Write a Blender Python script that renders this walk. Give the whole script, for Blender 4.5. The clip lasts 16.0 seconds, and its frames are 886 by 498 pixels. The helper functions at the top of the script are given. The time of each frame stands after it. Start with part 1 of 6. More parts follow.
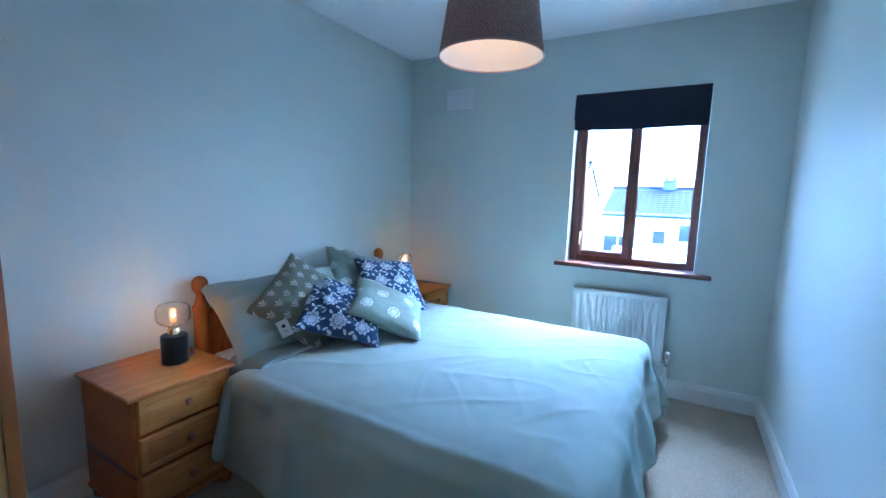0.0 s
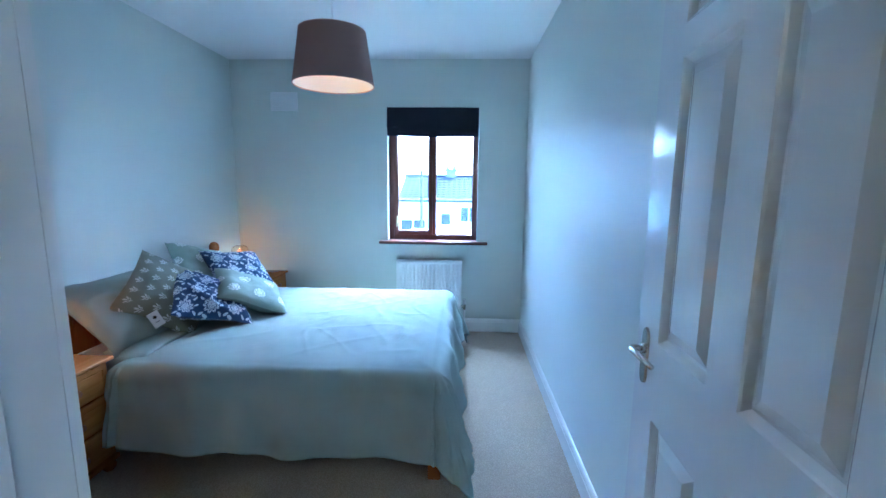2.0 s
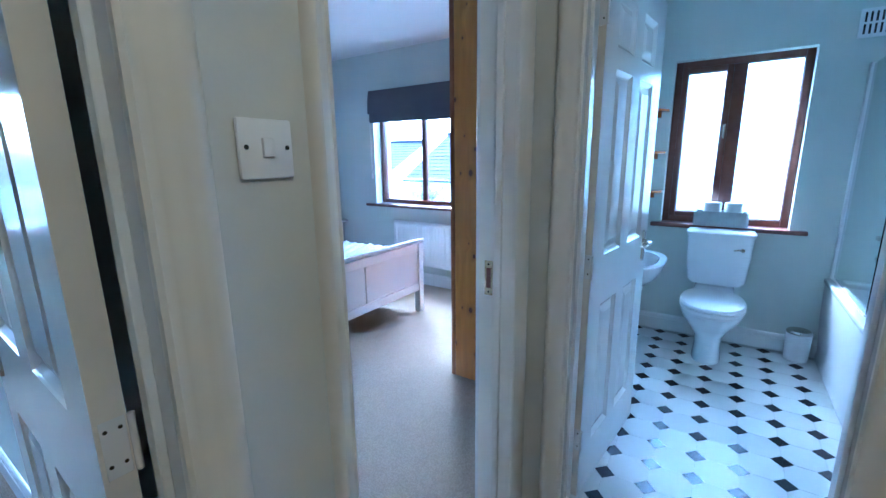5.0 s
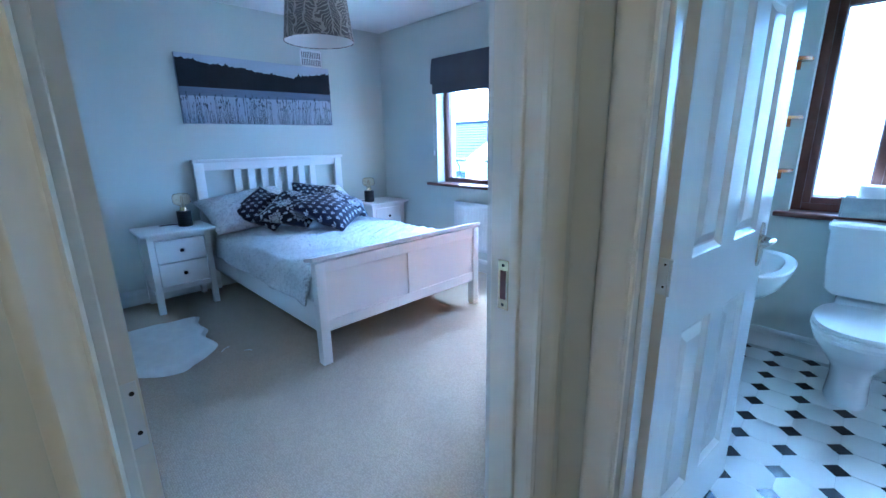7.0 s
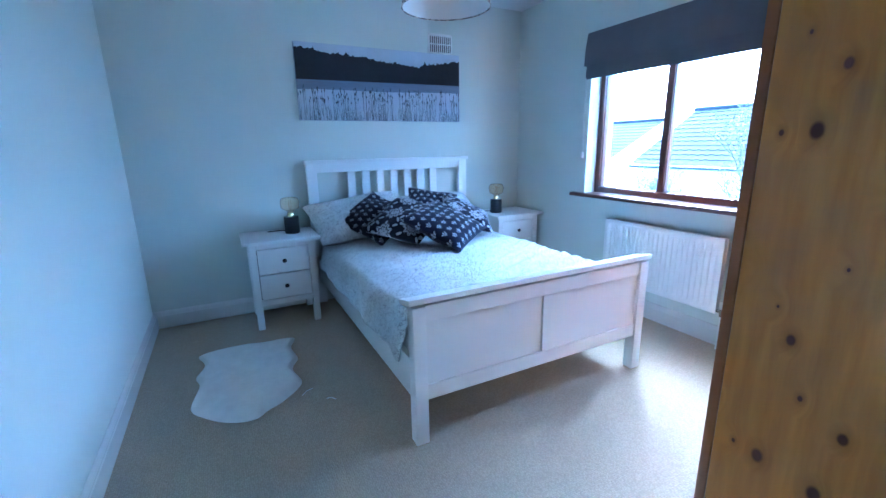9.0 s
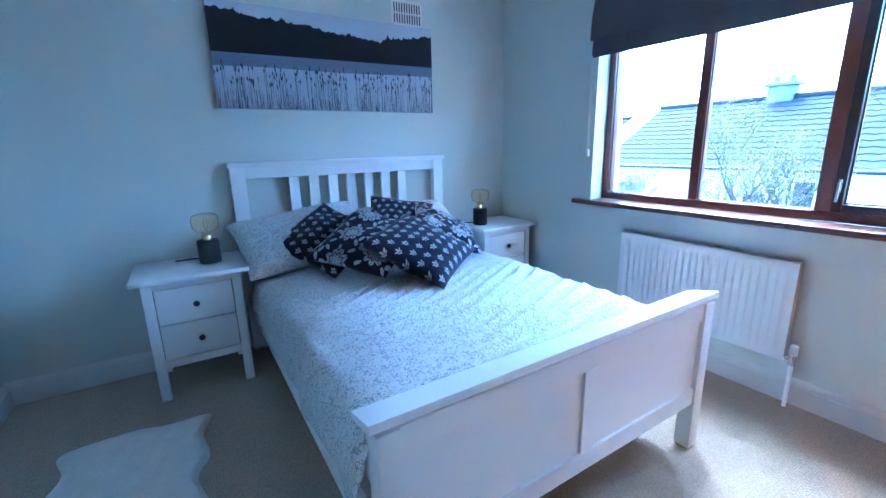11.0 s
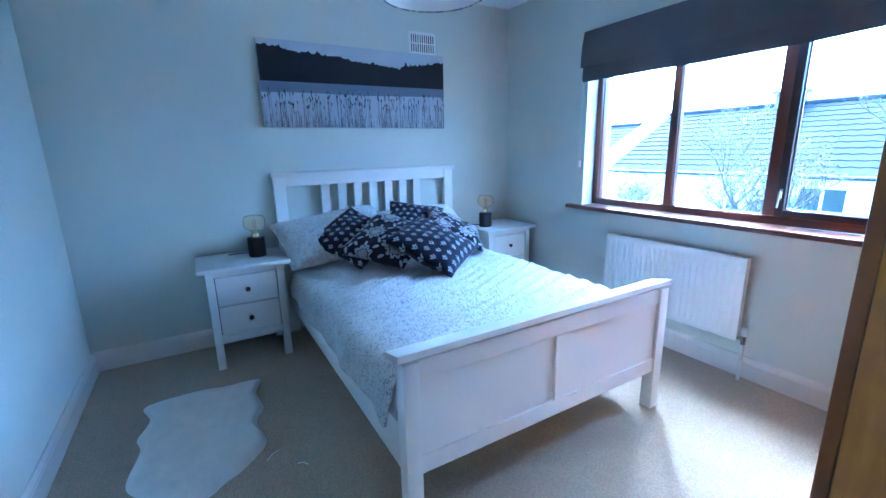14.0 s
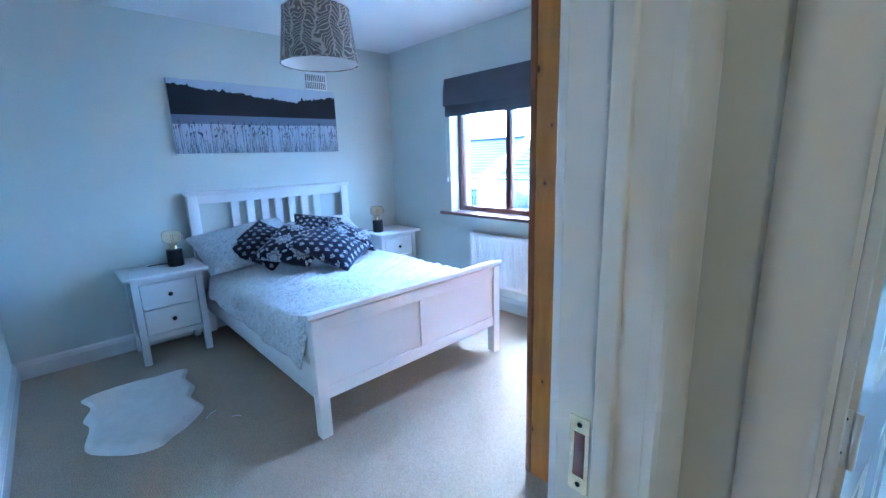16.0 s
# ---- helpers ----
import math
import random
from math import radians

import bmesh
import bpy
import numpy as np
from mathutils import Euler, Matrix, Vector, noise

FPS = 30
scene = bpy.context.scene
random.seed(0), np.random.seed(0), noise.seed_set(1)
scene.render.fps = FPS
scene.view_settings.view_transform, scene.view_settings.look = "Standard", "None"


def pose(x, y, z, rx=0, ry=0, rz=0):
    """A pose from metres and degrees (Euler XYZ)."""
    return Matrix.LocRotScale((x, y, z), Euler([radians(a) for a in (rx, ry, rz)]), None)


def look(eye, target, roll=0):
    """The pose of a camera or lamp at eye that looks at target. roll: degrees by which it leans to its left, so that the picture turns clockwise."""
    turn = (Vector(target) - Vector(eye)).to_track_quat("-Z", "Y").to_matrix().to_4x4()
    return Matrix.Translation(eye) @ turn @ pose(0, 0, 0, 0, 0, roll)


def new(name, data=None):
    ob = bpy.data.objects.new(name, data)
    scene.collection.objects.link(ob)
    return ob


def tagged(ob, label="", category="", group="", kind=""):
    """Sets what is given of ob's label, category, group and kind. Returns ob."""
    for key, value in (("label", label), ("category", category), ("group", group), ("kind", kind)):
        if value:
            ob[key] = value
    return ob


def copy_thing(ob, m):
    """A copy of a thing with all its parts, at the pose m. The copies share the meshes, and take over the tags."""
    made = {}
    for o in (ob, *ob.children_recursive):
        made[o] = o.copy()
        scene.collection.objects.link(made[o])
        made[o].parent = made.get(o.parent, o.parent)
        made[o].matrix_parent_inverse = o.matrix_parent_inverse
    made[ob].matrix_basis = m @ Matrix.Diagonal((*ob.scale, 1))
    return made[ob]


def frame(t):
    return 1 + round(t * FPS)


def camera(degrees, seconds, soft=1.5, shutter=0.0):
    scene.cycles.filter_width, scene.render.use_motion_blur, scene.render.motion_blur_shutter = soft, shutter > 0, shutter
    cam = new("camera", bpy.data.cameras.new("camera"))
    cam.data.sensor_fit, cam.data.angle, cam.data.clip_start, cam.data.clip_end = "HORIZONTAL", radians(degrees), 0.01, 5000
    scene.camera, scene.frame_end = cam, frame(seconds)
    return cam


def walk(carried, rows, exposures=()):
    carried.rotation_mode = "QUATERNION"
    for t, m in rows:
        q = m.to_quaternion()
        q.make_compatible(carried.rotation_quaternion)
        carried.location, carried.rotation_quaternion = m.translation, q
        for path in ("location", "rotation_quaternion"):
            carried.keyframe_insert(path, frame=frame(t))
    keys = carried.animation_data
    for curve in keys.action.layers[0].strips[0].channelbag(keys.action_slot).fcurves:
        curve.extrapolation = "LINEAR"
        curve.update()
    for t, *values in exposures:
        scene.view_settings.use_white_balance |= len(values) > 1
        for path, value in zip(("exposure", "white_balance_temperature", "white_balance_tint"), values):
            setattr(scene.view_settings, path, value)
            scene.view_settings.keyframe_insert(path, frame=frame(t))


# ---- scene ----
cam = camera(93.1, 16.0)
PATH = [
    (0, (0.204, 0.101, 1.343), (-0.773, 1.826, 1.081), 1.6),
    (0.5, (0.173, -0.121, 1.324), (-0.612, 1.703, 1.085), 1.9),
    (1, (0.219, -0.323, 1.335), (-0.433, 1.551, 1.089), 1.7),
    (1.5, (0.199, -0.474, 1.334), (-0.219, 1.464, 1.072), 1.2),
    (2, (0.155, -0.61, 1.378), (0.07, 1.366, 1.079), 0.6),
    (2.5, (0.15, -0.727, 1.368), (0.408, 1.232, 1.059), 0.7),
    (3, (0.214, -0.817, 1.384), (0.826, 1.057, 1.05), 0.2),
    (3.5, (0.273, -0.869, 1.38), (1.266, 0.831, 1.025), -0.2),
    (4, (0.332, -0.898, 1.378), (1.655, 0.553, 0.998), -0.6),
    (4.5, (0.394, -0.925, 1.373), (1.953, 0.259, 0.965), -0.7),
    (4.7, (0.418, -0.935, 1.372), (2.043, 0.151, 0.949), -0.7),
    (6.8, (0.893, -0.906, 1.305), (2.321, 0.403, 0.805), -1.2),
    (7, (0.942, -0.863, 1.296), (2.297, 0.521, 0.797), -1.0),
    (7.5, (1.076, -0.726, 1.285), (2.256, 0.812, 0.796), -0.5),
    (8, (1.211, -0.588, 1.274), (2.238, 1.061, 0.798), -0.5),
    (8.5, (1.312, -0.403, 1.27), (2.238, 1.305, 0.794), -0.7),
    (9, (1.406, -0.189, 1.264), (2.295, 1.538, 0.788), -1.0),
    (9.5, (1.47, 0.017, 1.255), (2.382, 1.732, 0.779), -1.2),
    (10, (1.583, 0.214, 1.249), (2.529, 1.912, 0.778), -1.3),
    (12.3, (1.771, 0.679, 1.214), (2.853, 2.29, 0.73), -1.4),
    (12.5, (1.76, 0.645, 1.21), (2.83, 2.267, 0.737), -1.4),
    (13, (1.696, 0.524, 1.235), (2.738, 2.165, 0.765), -1.3),
    (13.5, (1.629, 0.341, 1.25), (2.629, 2.01, 0.79), -1.3),
    (14, (1.524, 0.152, 1.295), (2.503, 1.835, 0.839), -1.3),
    (14.5, (1.398, -0.039, 1.356), (2.371, 1.646, 0.895), -1.4),
    (15, (1.319, -0.219, 1.384), (2.338, 1.447, 0.953), -1.9),
    (15.5, (1.27, -0.409, 1.378), (2.411, 1.181, 0.963), -2.0),
    (16, (1.198, -0.556, 1.387), (2.528, 0.876, 0.96), -1.8),
]

# exposure and white balance: the camera opens a little in the large bedroom
EXPOSE = [(0.0, 5.45, 3960, 4.0), (1.5, 5.55, 3960, 4.0), (2.5, 5.68, 3960, 4.0), (4.5, 5.54, 3930, 4.0), (7.0, 5.55, 3935, 2.0), (9.0, 5.63, 3910, 0.0), (10.0, 5.52, 3900, 0.0), (12.5, 5.38, 3910, 0.5), (13.5, 5.47, 3905, 0.0), (15.0, 5.66, 3915, 0.0), (15.5, 5.78, 3940, 1.0), (16.0, 5.83, 3950, 2.0)]
walk(cam, [(t, look(eye, target, roll)) for t, eye, target, roll in PATH], EXPOSE)

# ---- world, sun and lamps ----
SKY, SUN = 0.15, 0.03
world = bpy.data.worlds.new("world")
scene.world = world
world.use_nodes = True
wn = world.node_tree
sky = wn.nodes.new("ShaderNodeTexSky")
sky.sky_type, sky.sun_disc = "NISHITA", False
sky.sun_elevation, sky.sun_rotation = radians(50), radians(38)
sky.air_density, sky.dust_density, sky.ozone_density = 1.0, 3.5, 1.5
wn.links.new(sky.outputs[0], wn.nodes["Background"].inputs[0])
wn.nodes["Background"].inputs[1].default_value = SKY
sun = new("sun", bpy.data.lights.new("sun", "SUN"))
sun.data.energy, sun.data.angle, sun.data.color = SUN, radians(40), (1.0, 0.96, 0.9)
sun.matrix_world = look((0, 0, 0), (-math.sin(radians(38)), -math.cos(radians(38)), -math.tan(radians(50))))
WARM = (1.0, 0.37, 0.09)


def bulb_light(name, place, power, colour=WARM, size=0.005):
    lamp = new(name, bpy.data.lights.new(name, "POINT"))
    lamp.data.energy, lamp.data.color, lamp.data.shadow_soft_size = power, colour, size
    lamp.location = place
    return lamp


bulb_light("pendant_light", (-0.585, 1.87, 2.075), 0.028, (1.0, 0.45, 0.15))
bulb_light("bedside_light", (-1.708, 1.078, 0.778), 0.021)
bulb_light("bedside_light", (-1.80, 2.98, 0.778), 0.021)
bulb_light("landing_light", (0.5, -1.5, 2.2), 0.29, (1.0, 0.70, 0.38), 0.06)


# added lamps outside the windows, above sight lines to the street, boost sky light
def sky_fill(name, eye, target, width, height, power):
    lamp = new(name, bpy.data.lights.new(name, "AREA"))
    lamp.data.shape, lamp.data.size, lamp.data.size_y = "RECTANGLE", width, height
    lamp.data.energy, lamp.data.color = power, (0.90, 0.96, 0.98)
    lamp.matrix_world = look(eye, target)


sky_fill("sky_fill_small_bedroom", (0.02, 4.15, 2.6), (-1.5, 1.9, 0.8), 0.9, 0.9, 2.4)
sky_fill("sky_fill_large_bedroom", (4.9, 0.95, 2.6), (2.5, 2.35, 0.5), 1.1, 1.1, 0.5)
sky_fill("sky_fill_bathroom", (4.85, -0.94, 2.55), (3.2, -0.95, 0.4), 0.8, 1.0, 0.2)


# ---- materials ----
def nodes_of(name):
    m = bpy.data.materials.new(name)
    m.use_nodes = True
    return m, m.node_tree, m.node_tree.nodes["Principled BSDF"]


def noise_node(tree, scale, detail=4.0, stretch=(1, 1, 1), kind="Object"):
    tc, mp, nz = (tree.nodes.new(n) for n in ("ShaderNodeTexCoord", "ShaderNodeMapping", "ShaderNodeTexNoise"))
    mp.inputs["Scale"].default_value = stretch
    nz.inputs["Scale"].default_value, nz.inputs["Detail"].default_value = scale, detail
    tree.links.new(tc.outputs[kind], mp.inputs[0])
    tree.links.new(mp.outputs[0], nz.inputs["Vector"])
    return nz


def mix_node(tree, fac, a, b, how="MIX"):
    """A colour mix; fac, a and b are sockets or values."""
    mx = tree.nodes.new("ShaderNodeMix")
    mx.data_type, mx.blend_type = "RGBA", how
    for socket, value in ((mx.inputs[0], fac), (mx.inputs[6], a), (mx.inputs[7], b)):
        if isinstance(value, bpy.types.NodeSocket):
            tree.links.new(value, socket)
        else:
            socket.default_value = value if isinstance(value, float) else (*value, 1.0)
    return mx.outputs[2]


def ramp_node(tree, fac, lo, hi):
    rp = tree.nodes.new("ShaderNodeMapRange")
    rp.inputs[1].default_value, rp.inputs[2].default_value = lo, hi
    tree.links.new(fac, rp.inputs[0])
    return rp.outputs[0]


def math_node(tree, op, a, b=0.0):
    mt = tree.nodes.new("ShaderNodeMath")
    mt.operation = op
    for socket, value in zip(mt.inputs, (a, b)):
        if isinstance(value, bpy.types.NodeSocket):
            tree.links.new(value, socket)
        else:
            socket.default_value = value
    return mt.outputs[0]


def bump_node(tree, shader, height, strength, distance=0.002):
    bp = tree.nodes.new("ShaderNodeBump")
    bp.inputs["Strength"].default_value, bp.inputs["Distance"].default_value = strength, distance
    tree.links.new(height, bp.inputs["Height"])
    tree.links.new(bp.outputs[0], shader.inputs["Normal"])


def plain(name, colour, rough=0.5, metal=0.0, vary=0.08, big=1.5, fine=60.0, bump=0.15, depth=0.001, stretch=(1, 1, 1), spec=0.5):
    """A surface with variation at two scales and a fine relief."""
    m, tree, sh = nodes_of(name)
    a, b = noise_node(tree, big, 3.0, stretch), noise_node(tree, fine, 4.0, stretch)
    dark = tuple(c * (1 - vary) for c in colour)
    light = tuple(min(1.0, c * (1 + vary)) for c in colour)
    c1 = mix_node(tree, ramp_node(tree, a.outputs[0], 0.3, 0.7), dark, light)
    c2 = mix_node(tree, ramp_node(tree, b.outputs[0], 0.2, 0.8), dark, light)
    tree.links.new(mix_node(tree, 0.4, c1, c2), sh.inputs["Base Color"])
    sh.inputs["Metallic"].default_value = metal
    sh.inputs["Specular IOR Level"].default_value = spec
    tree.links.new(ramp_node(tree, a.outputs[0], -1.5, 2.5), sh.inputs["Roughness"])
    rr = sh.inputs["Roughness"].links[0].from_node
    rr.inputs[3].default_value, rr.inputs[4].default_value = max(0.02, rough - 0.15), min(1.0, rough + 0.15)
    if bump:
        bump_node(tree, sh, b.outputs[0], bump, depth)
    return m


def pine(name, axes, base, dark, knot=0.045, knots=4.2, rough=0.35, grain=(1.0, 0.09)):
    """Knotty pine; axes: the two local axes across and along the grain."""
    m, tree, sh = nodes_of(name)
    tc, sep, com = (tree.nodes.new(n) for n in ("ShaderNodeTexCoord", "ShaderNodeSeparateXYZ", "ShaderNodeCombineXYZ"))
    tree.links.new(tc.outputs["Object"], sep.inputs[0])
    tree.links.new(sep.outputs["XYZ".index(axes[0])], com.inputs[0])
    tree.links.new(math_node(tree, "MULTIPLY", sep.outputs["XYZ".index(axes[1])], 0.7), com.inputs[1])
    vo = tree.nodes.new("ShaderNodeTexVoronoi")
    vo.voronoi_dimensions = "2D"
    vo.inputs["Scale"].default_value, vo.inputs["Randomness"].default_value = knots, 1.0
    tree.links.new(com.outputs[0], vo.inputs["Vector"])
    hue = tree.nodes.new("ShaderNodeSeparateColor")
    tree.links.new(vo.outputs["Color"], hue.inputs[0])
    size = math_node(tree, "MULTIPLY", math_node(tree, "ADD", math_node(tree, "POWER", hue.outputs[0], 2.0), 0.25), knot * 1.3)
    off = math_node(tree, "DIVIDE", vo.outputs["Distance"], size)
    # grain lines bend round the knots
    gm = tree.nodes.new("ShaderNodeCombineXYZ")
    push = math_node(tree, "MULTIPLY", ramp_node(tree, vo.outputs["Distance"], 0.28, 0.0), 0.035)
    tree.links.new(math_node(tree, "ADD", math_node(tree, "MULTIPLY", sep.outputs["XYZ".index(axes[0])], grain[0]), push), gm.inputs[0])
    tree.links.new(math_node(tree, "MULTIPLY", sep.outputs["XYZ".index(axes[1])], grain[1]), gm.inputs[1])
    nz = tree.nodes.new("ShaderNodeTexNoise")
    nz.inputs["Scale"].default_value, nz.inputs["Detail"].default_value = 34.0, 5.0
    tree.links.new(gm.outputs[0], nz.inputs["Vector"])
    big = noise_node(tree, 3.0, 3.0)
    wood = mix_node(tree, ramp_node(tree, nz.outputs[0], 0.32, 0.68), base, dark)
    wood = mix_node(tree, math_node(tree, "MULTIPLY", ramp_node(tree, big.outputs[0], 0.35, 0.7), 0.75), wood, dark)
    halo = mix_node(tree, math_node(tree, "MULTIPLY", ramp_node(tree, off, 2.6, 0.9), 0.5), wood, tuple(c * 0.55 for c in dark))
    # only some cells hold a knot
    some = math_node(tree, "GREATER_THAN", hue.outputs[1], 0.18)
    cmix = mix_node(tree, some, wood, halo)
    mask = math_node(tree, "MULTIPLY", ramp_node(tree, off, 1.0, 0.6), some)
    tree.links.new(mix_node(tree, mask, cmix, (0.10, 0.026, 0.010)), sh.inputs["Base Color"])
    sh.inputs["Roughness"].default_value = rough
    bump_node(tree, sh, nz.outputs[0], 0.12, 0.001)
    return m


def glass(name, colour=(1, 1, 1), rough=0.0, ior=1.45):
    m, tree, sh = nodes_of(name)
    sh.inputs["Base Color"].default_value = (*colour, 1)
    sh.inputs["Transmission Weight"].default_value = 1.0
    sh.inputs["Roughness"].default_value, sh.inputs["IOR"].default_value = rough, ior
    return m


def glow(name, colour, strength):
    m, tree, sh = nodes_of(name)
    sh.inputs["Base Color"].default_value = (*colour, 1)
    sh.inputs["Emission Color"].default_value = (*colour, 1)
    sh.inputs["Emission Strength"].default_value = strength
    return m


def uv_cells(tree, count, shear=0.0):
    """Cell-wise coordinates in -0.5 to 0.5 from the UV map, rows offset by shear."""
    tc, sep = tree.nodes.new("ShaderNodeTexCoord"), tree.nodes.new("ShaderNodeSeparateXYZ")
    tree.links.new(tc.outputs["UV"], sep.inputs[0])
    v = math_node(tree, "MULTIPLY", sep.outputs[1], count)
    u = math_node(tree, "MULTIPLY", sep.outputs[0], count)
    u = math_node(tree, "ADD", u, math_node(tree, "MULTIPLY", math_node(tree, "FLOOR", v), shear))
    return math_node(tree, "SUBTRACT", math_node(tree, "FRACT", u), 0.5), math_node(tree, "SUBTRACT", math_node(tree, "FRACT", v), 0.5)


def blob(tree, u, v, cx, cy, rx, ry, turn=0.0):
    """Value over zero inside an ellipse."""
    c, s = math.cos(turn), math.sin(turn)
    du, dv = math_node(tree, "SUBTRACT", u, cx), math_node(tree, "SUBTRACT", v, cy)
    a = math_node(tree, "ADD", math_node(tree, "MULTIPLY", du, c / rx), math_node(tree, "MULTIPLY", dv, s / rx))
    b = math_node(tree, "ADD", math_node(tree, "MULTIPLY", du, -s / ry), math_node(tree, "MULTIPLY", dv, c / ry))
    return math_node(tree, "SUBTRACT", 1.0, math_node(tree, "ADD", math_node(tree, "MULTIPLY", a, a), math_node(tree, "MULTIPLY", b, b)))


def weave(tree, sh, ground, fine=420.0):
    nz, big = noise_node(tree, fine, 2.0), noise_node(tree, 14.0, 4.0)
    add = math_node(tree, "ADD", math_node(tree, "MULTIPLY", nz.outputs[0], 0.3), big.outputs[0])
    bump_node(tree, sh, add, 0.25, 0.006)
    sh.inputs["Roughness"].default_value, sh.inputs["Specular IOR Level"].default_value = 0.9, 0.2
    sh.inputs["Sheen Weight"].default_value = 0.15
    return mix_node(tree, ramp_node(tree, nz.outputs[0], 0.25, 0.75), tuple(c * 0.88 for c in ground), ground)


def sprig_print(name, ground, ink, count):
    """Block print: one sprig of three leaves on a stalk in each cell."""
    m, tree, sh = nodes_of(name)
    base = weave(tree, sh, ground)
    u, v = uv_cells(tree, count, 0.5)
    shape = blob(tree, u, v, 0.0, 0.15, 0.075, 0.17)
    for side in (-1, 1):
        shape = math_node(tree, "MAXIMUM", shape, blob(tree, u, v, 0.17 * side, 0.04, 0.055, 0.17, -0.7 * side))
        shape = math_node(tree, "MAXIMUM", shape, blob(tree, u, v, 0.13 * side, -0.16, 0.035, 0.12, -0.9 * side))
    shape = math_node(tree, "MAXIMUM", shape, blob(tree, u, v, 0.0, -0.16, 0.03, 0.22))
    mask = math_node(tree, "GREATER_THAN", shape, 0.12)
    tree.links.new(mix_node(tree, math_node(tree, "MULTIPLY", mask, 0.92), base, ink), sh.inputs["Base Color"])
    return m


def flower_print(name, ground, ink, count, size=1.0, scatter=True):
    """Large petalled blossoms with scattered leaves between them."""
    m, tree, sh = nodes_of(name)
    base = weave(tree, sh, ground)
    u, v = uv_cells(tree, count, 0.5)
    rad = math_node(tree, "SQRT", math_node(tree, "ADD", math_node(tree, "MULTIPLY", u, u), math_node(tree, "MULTIPLY", v, v)))
    ang = math_node(tree, "ARCTAN2", v, u)
    petal = math_node(tree, "MULTIPLY", math_node(tree, "ABSOLUTE", math_node(tree, "SINE", math_node(tree, "MULTIPLY", ang, 4.5))), 0.10 * size)
    edge = math_node(tree, "ADD", petal, 0.19 * size)
    body = math_node(tree, "LESS_THAN", rad, edge)
    ring = math_node(tree, "ABSOLUTE", math_node(tree, "SUBTRACT", rad, math_node(tree, "MULTIPLY", edge, 0.62)))
    body = math_node(tree, "MULTIPLY", body, math_node(tree, "GREATER_THAN", ring, 0.018))
    rays = math_node(tree, "GREATER_THAN", math_node(tree, "ABSOLUTE", math_node(tree, "SINE", math_node(tree, "MULTIPLY", ang, 9.0))), 0.22)
    body = math_node(tree, "MULTIPLY", body, rays)
    if scatter:
        leaf = None
        for cx, cy, t in ((0.38, 0.40, 0.8), (-0.36, 0.38, 2.2), (0.36, -0.36, -0.9), (-0.38, -0.36, 0.5), (0.0, 0.42, 1.5), (0.42, 0.02, 0.2), (-0.2, -0.44, 2.8)):
            one = blob(tree, u, v, cx, cy, 0.11, 0.05, t)
            leaf = one if leaf is None else math_node(tree, "MAXIMUM", leaf, one)
        body = math_node(tree, "MAXIMUM", body, math_node(tree, "GREATER_THAN", leaf, 0.0))
    tree.links.new(mix_node(tree, math_node(tree, "MULTIPLY", body, 0.9), base, ink), sh.inputs["Base Color"])
    return m


def sprinkle(name, ground, ink):
    """Pale bed linen with a small all-over vine print."""
    m, tree, sh = nodes_of(name)
    base = weave(tree, sh, ground)
    vo = tree.nodes.new("ShaderNodeTexVoronoi")
    vo.feature = "F1"
    vo.inputs["Scale"].default_value = 125.0
    tc = tree.nodes.new("ShaderNodeTexCoord")
    tree.links.new(tc.outputs["Object"], vo.inputs["Vector"])
    some = ramp_node(tree, noise_node(tree, 30.0, 2.0).outputs[0], 0.40, 0.52)
    leaf = math_node(tree, "MULTIPLY", math_node(tree, "LESS_THAN", vo.outputs["Distance"], 0.34), some)
    nz = noise_node(tree, 38.0, 1.5)
    vine = math_node(tree, "LESS_THAN", math_node(tree, "ABSOLUTE", math_node(tree, "SUBTRACT", nz.outputs[0], 0.5)), 0.016)
    mask = math_node(tree, "MULTIPLY", math_node(tree, "MAXIMUM", leaf, math_node(tree, "MULTIPLY", vine, 0.8)), 0.85)
    tree.links.new(mix_node(tree, mask, base, ink), sh.inputs["Base Color"])
    return m


def carpet_mat(name, colour):
    m, tree, sh = nodes_of(name)
    tc = tree.nodes.new("ShaderNodeTexCoord")
    vo = tree.nodes.new("ShaderNodeTexVoronoi")
    vo.inputs["Scale"].default_value, vo.inputs["Randomness"].default_value = 125.0, 0.55
    tree.links.new(tc.outputs["Object"], vo.inputs["Vector"])
    big, mid = noise_node(tree, 1.3, 3.0), noise_node(tree, 9.0, 4.0)
    c = mix_node(tree, ramp_node(tree, vo.outputs["Distance"], 0.0, 0.75), tuple(x * 1.13 for x in colour), tuple(x * 0.74 for x in colour))
    c = mix_node(tree, math_node(tree, "MULTIPLY", ramp_node(tree, mid.outputs[0], 0.4, 0.75), 0.22), c, tuple(x * 0.7 for x in colour))
    c = mix_node(tree, math_node(tree, "MULTIPLY", ramp_node(tree, big.outputs[0], 0.4, 0.7), 0.2), c, tuple(x * 0.78 for x in colour))
    tree.links.new(c, sh.inputs["Base Color"])
    sh.inputs["Roughness"].default_value, sh.inputs["Specular IOR Level"].default_value = 1.0, 0.1
    sh.inputs["Sheen Weight"].default_value = 0.2
    inv = math_node(tree, "SUBTRACT", 1.0, vo.outputs["Distance"])
    bump_node(tree, sh, inv, 0.75, 0.004)
    return m


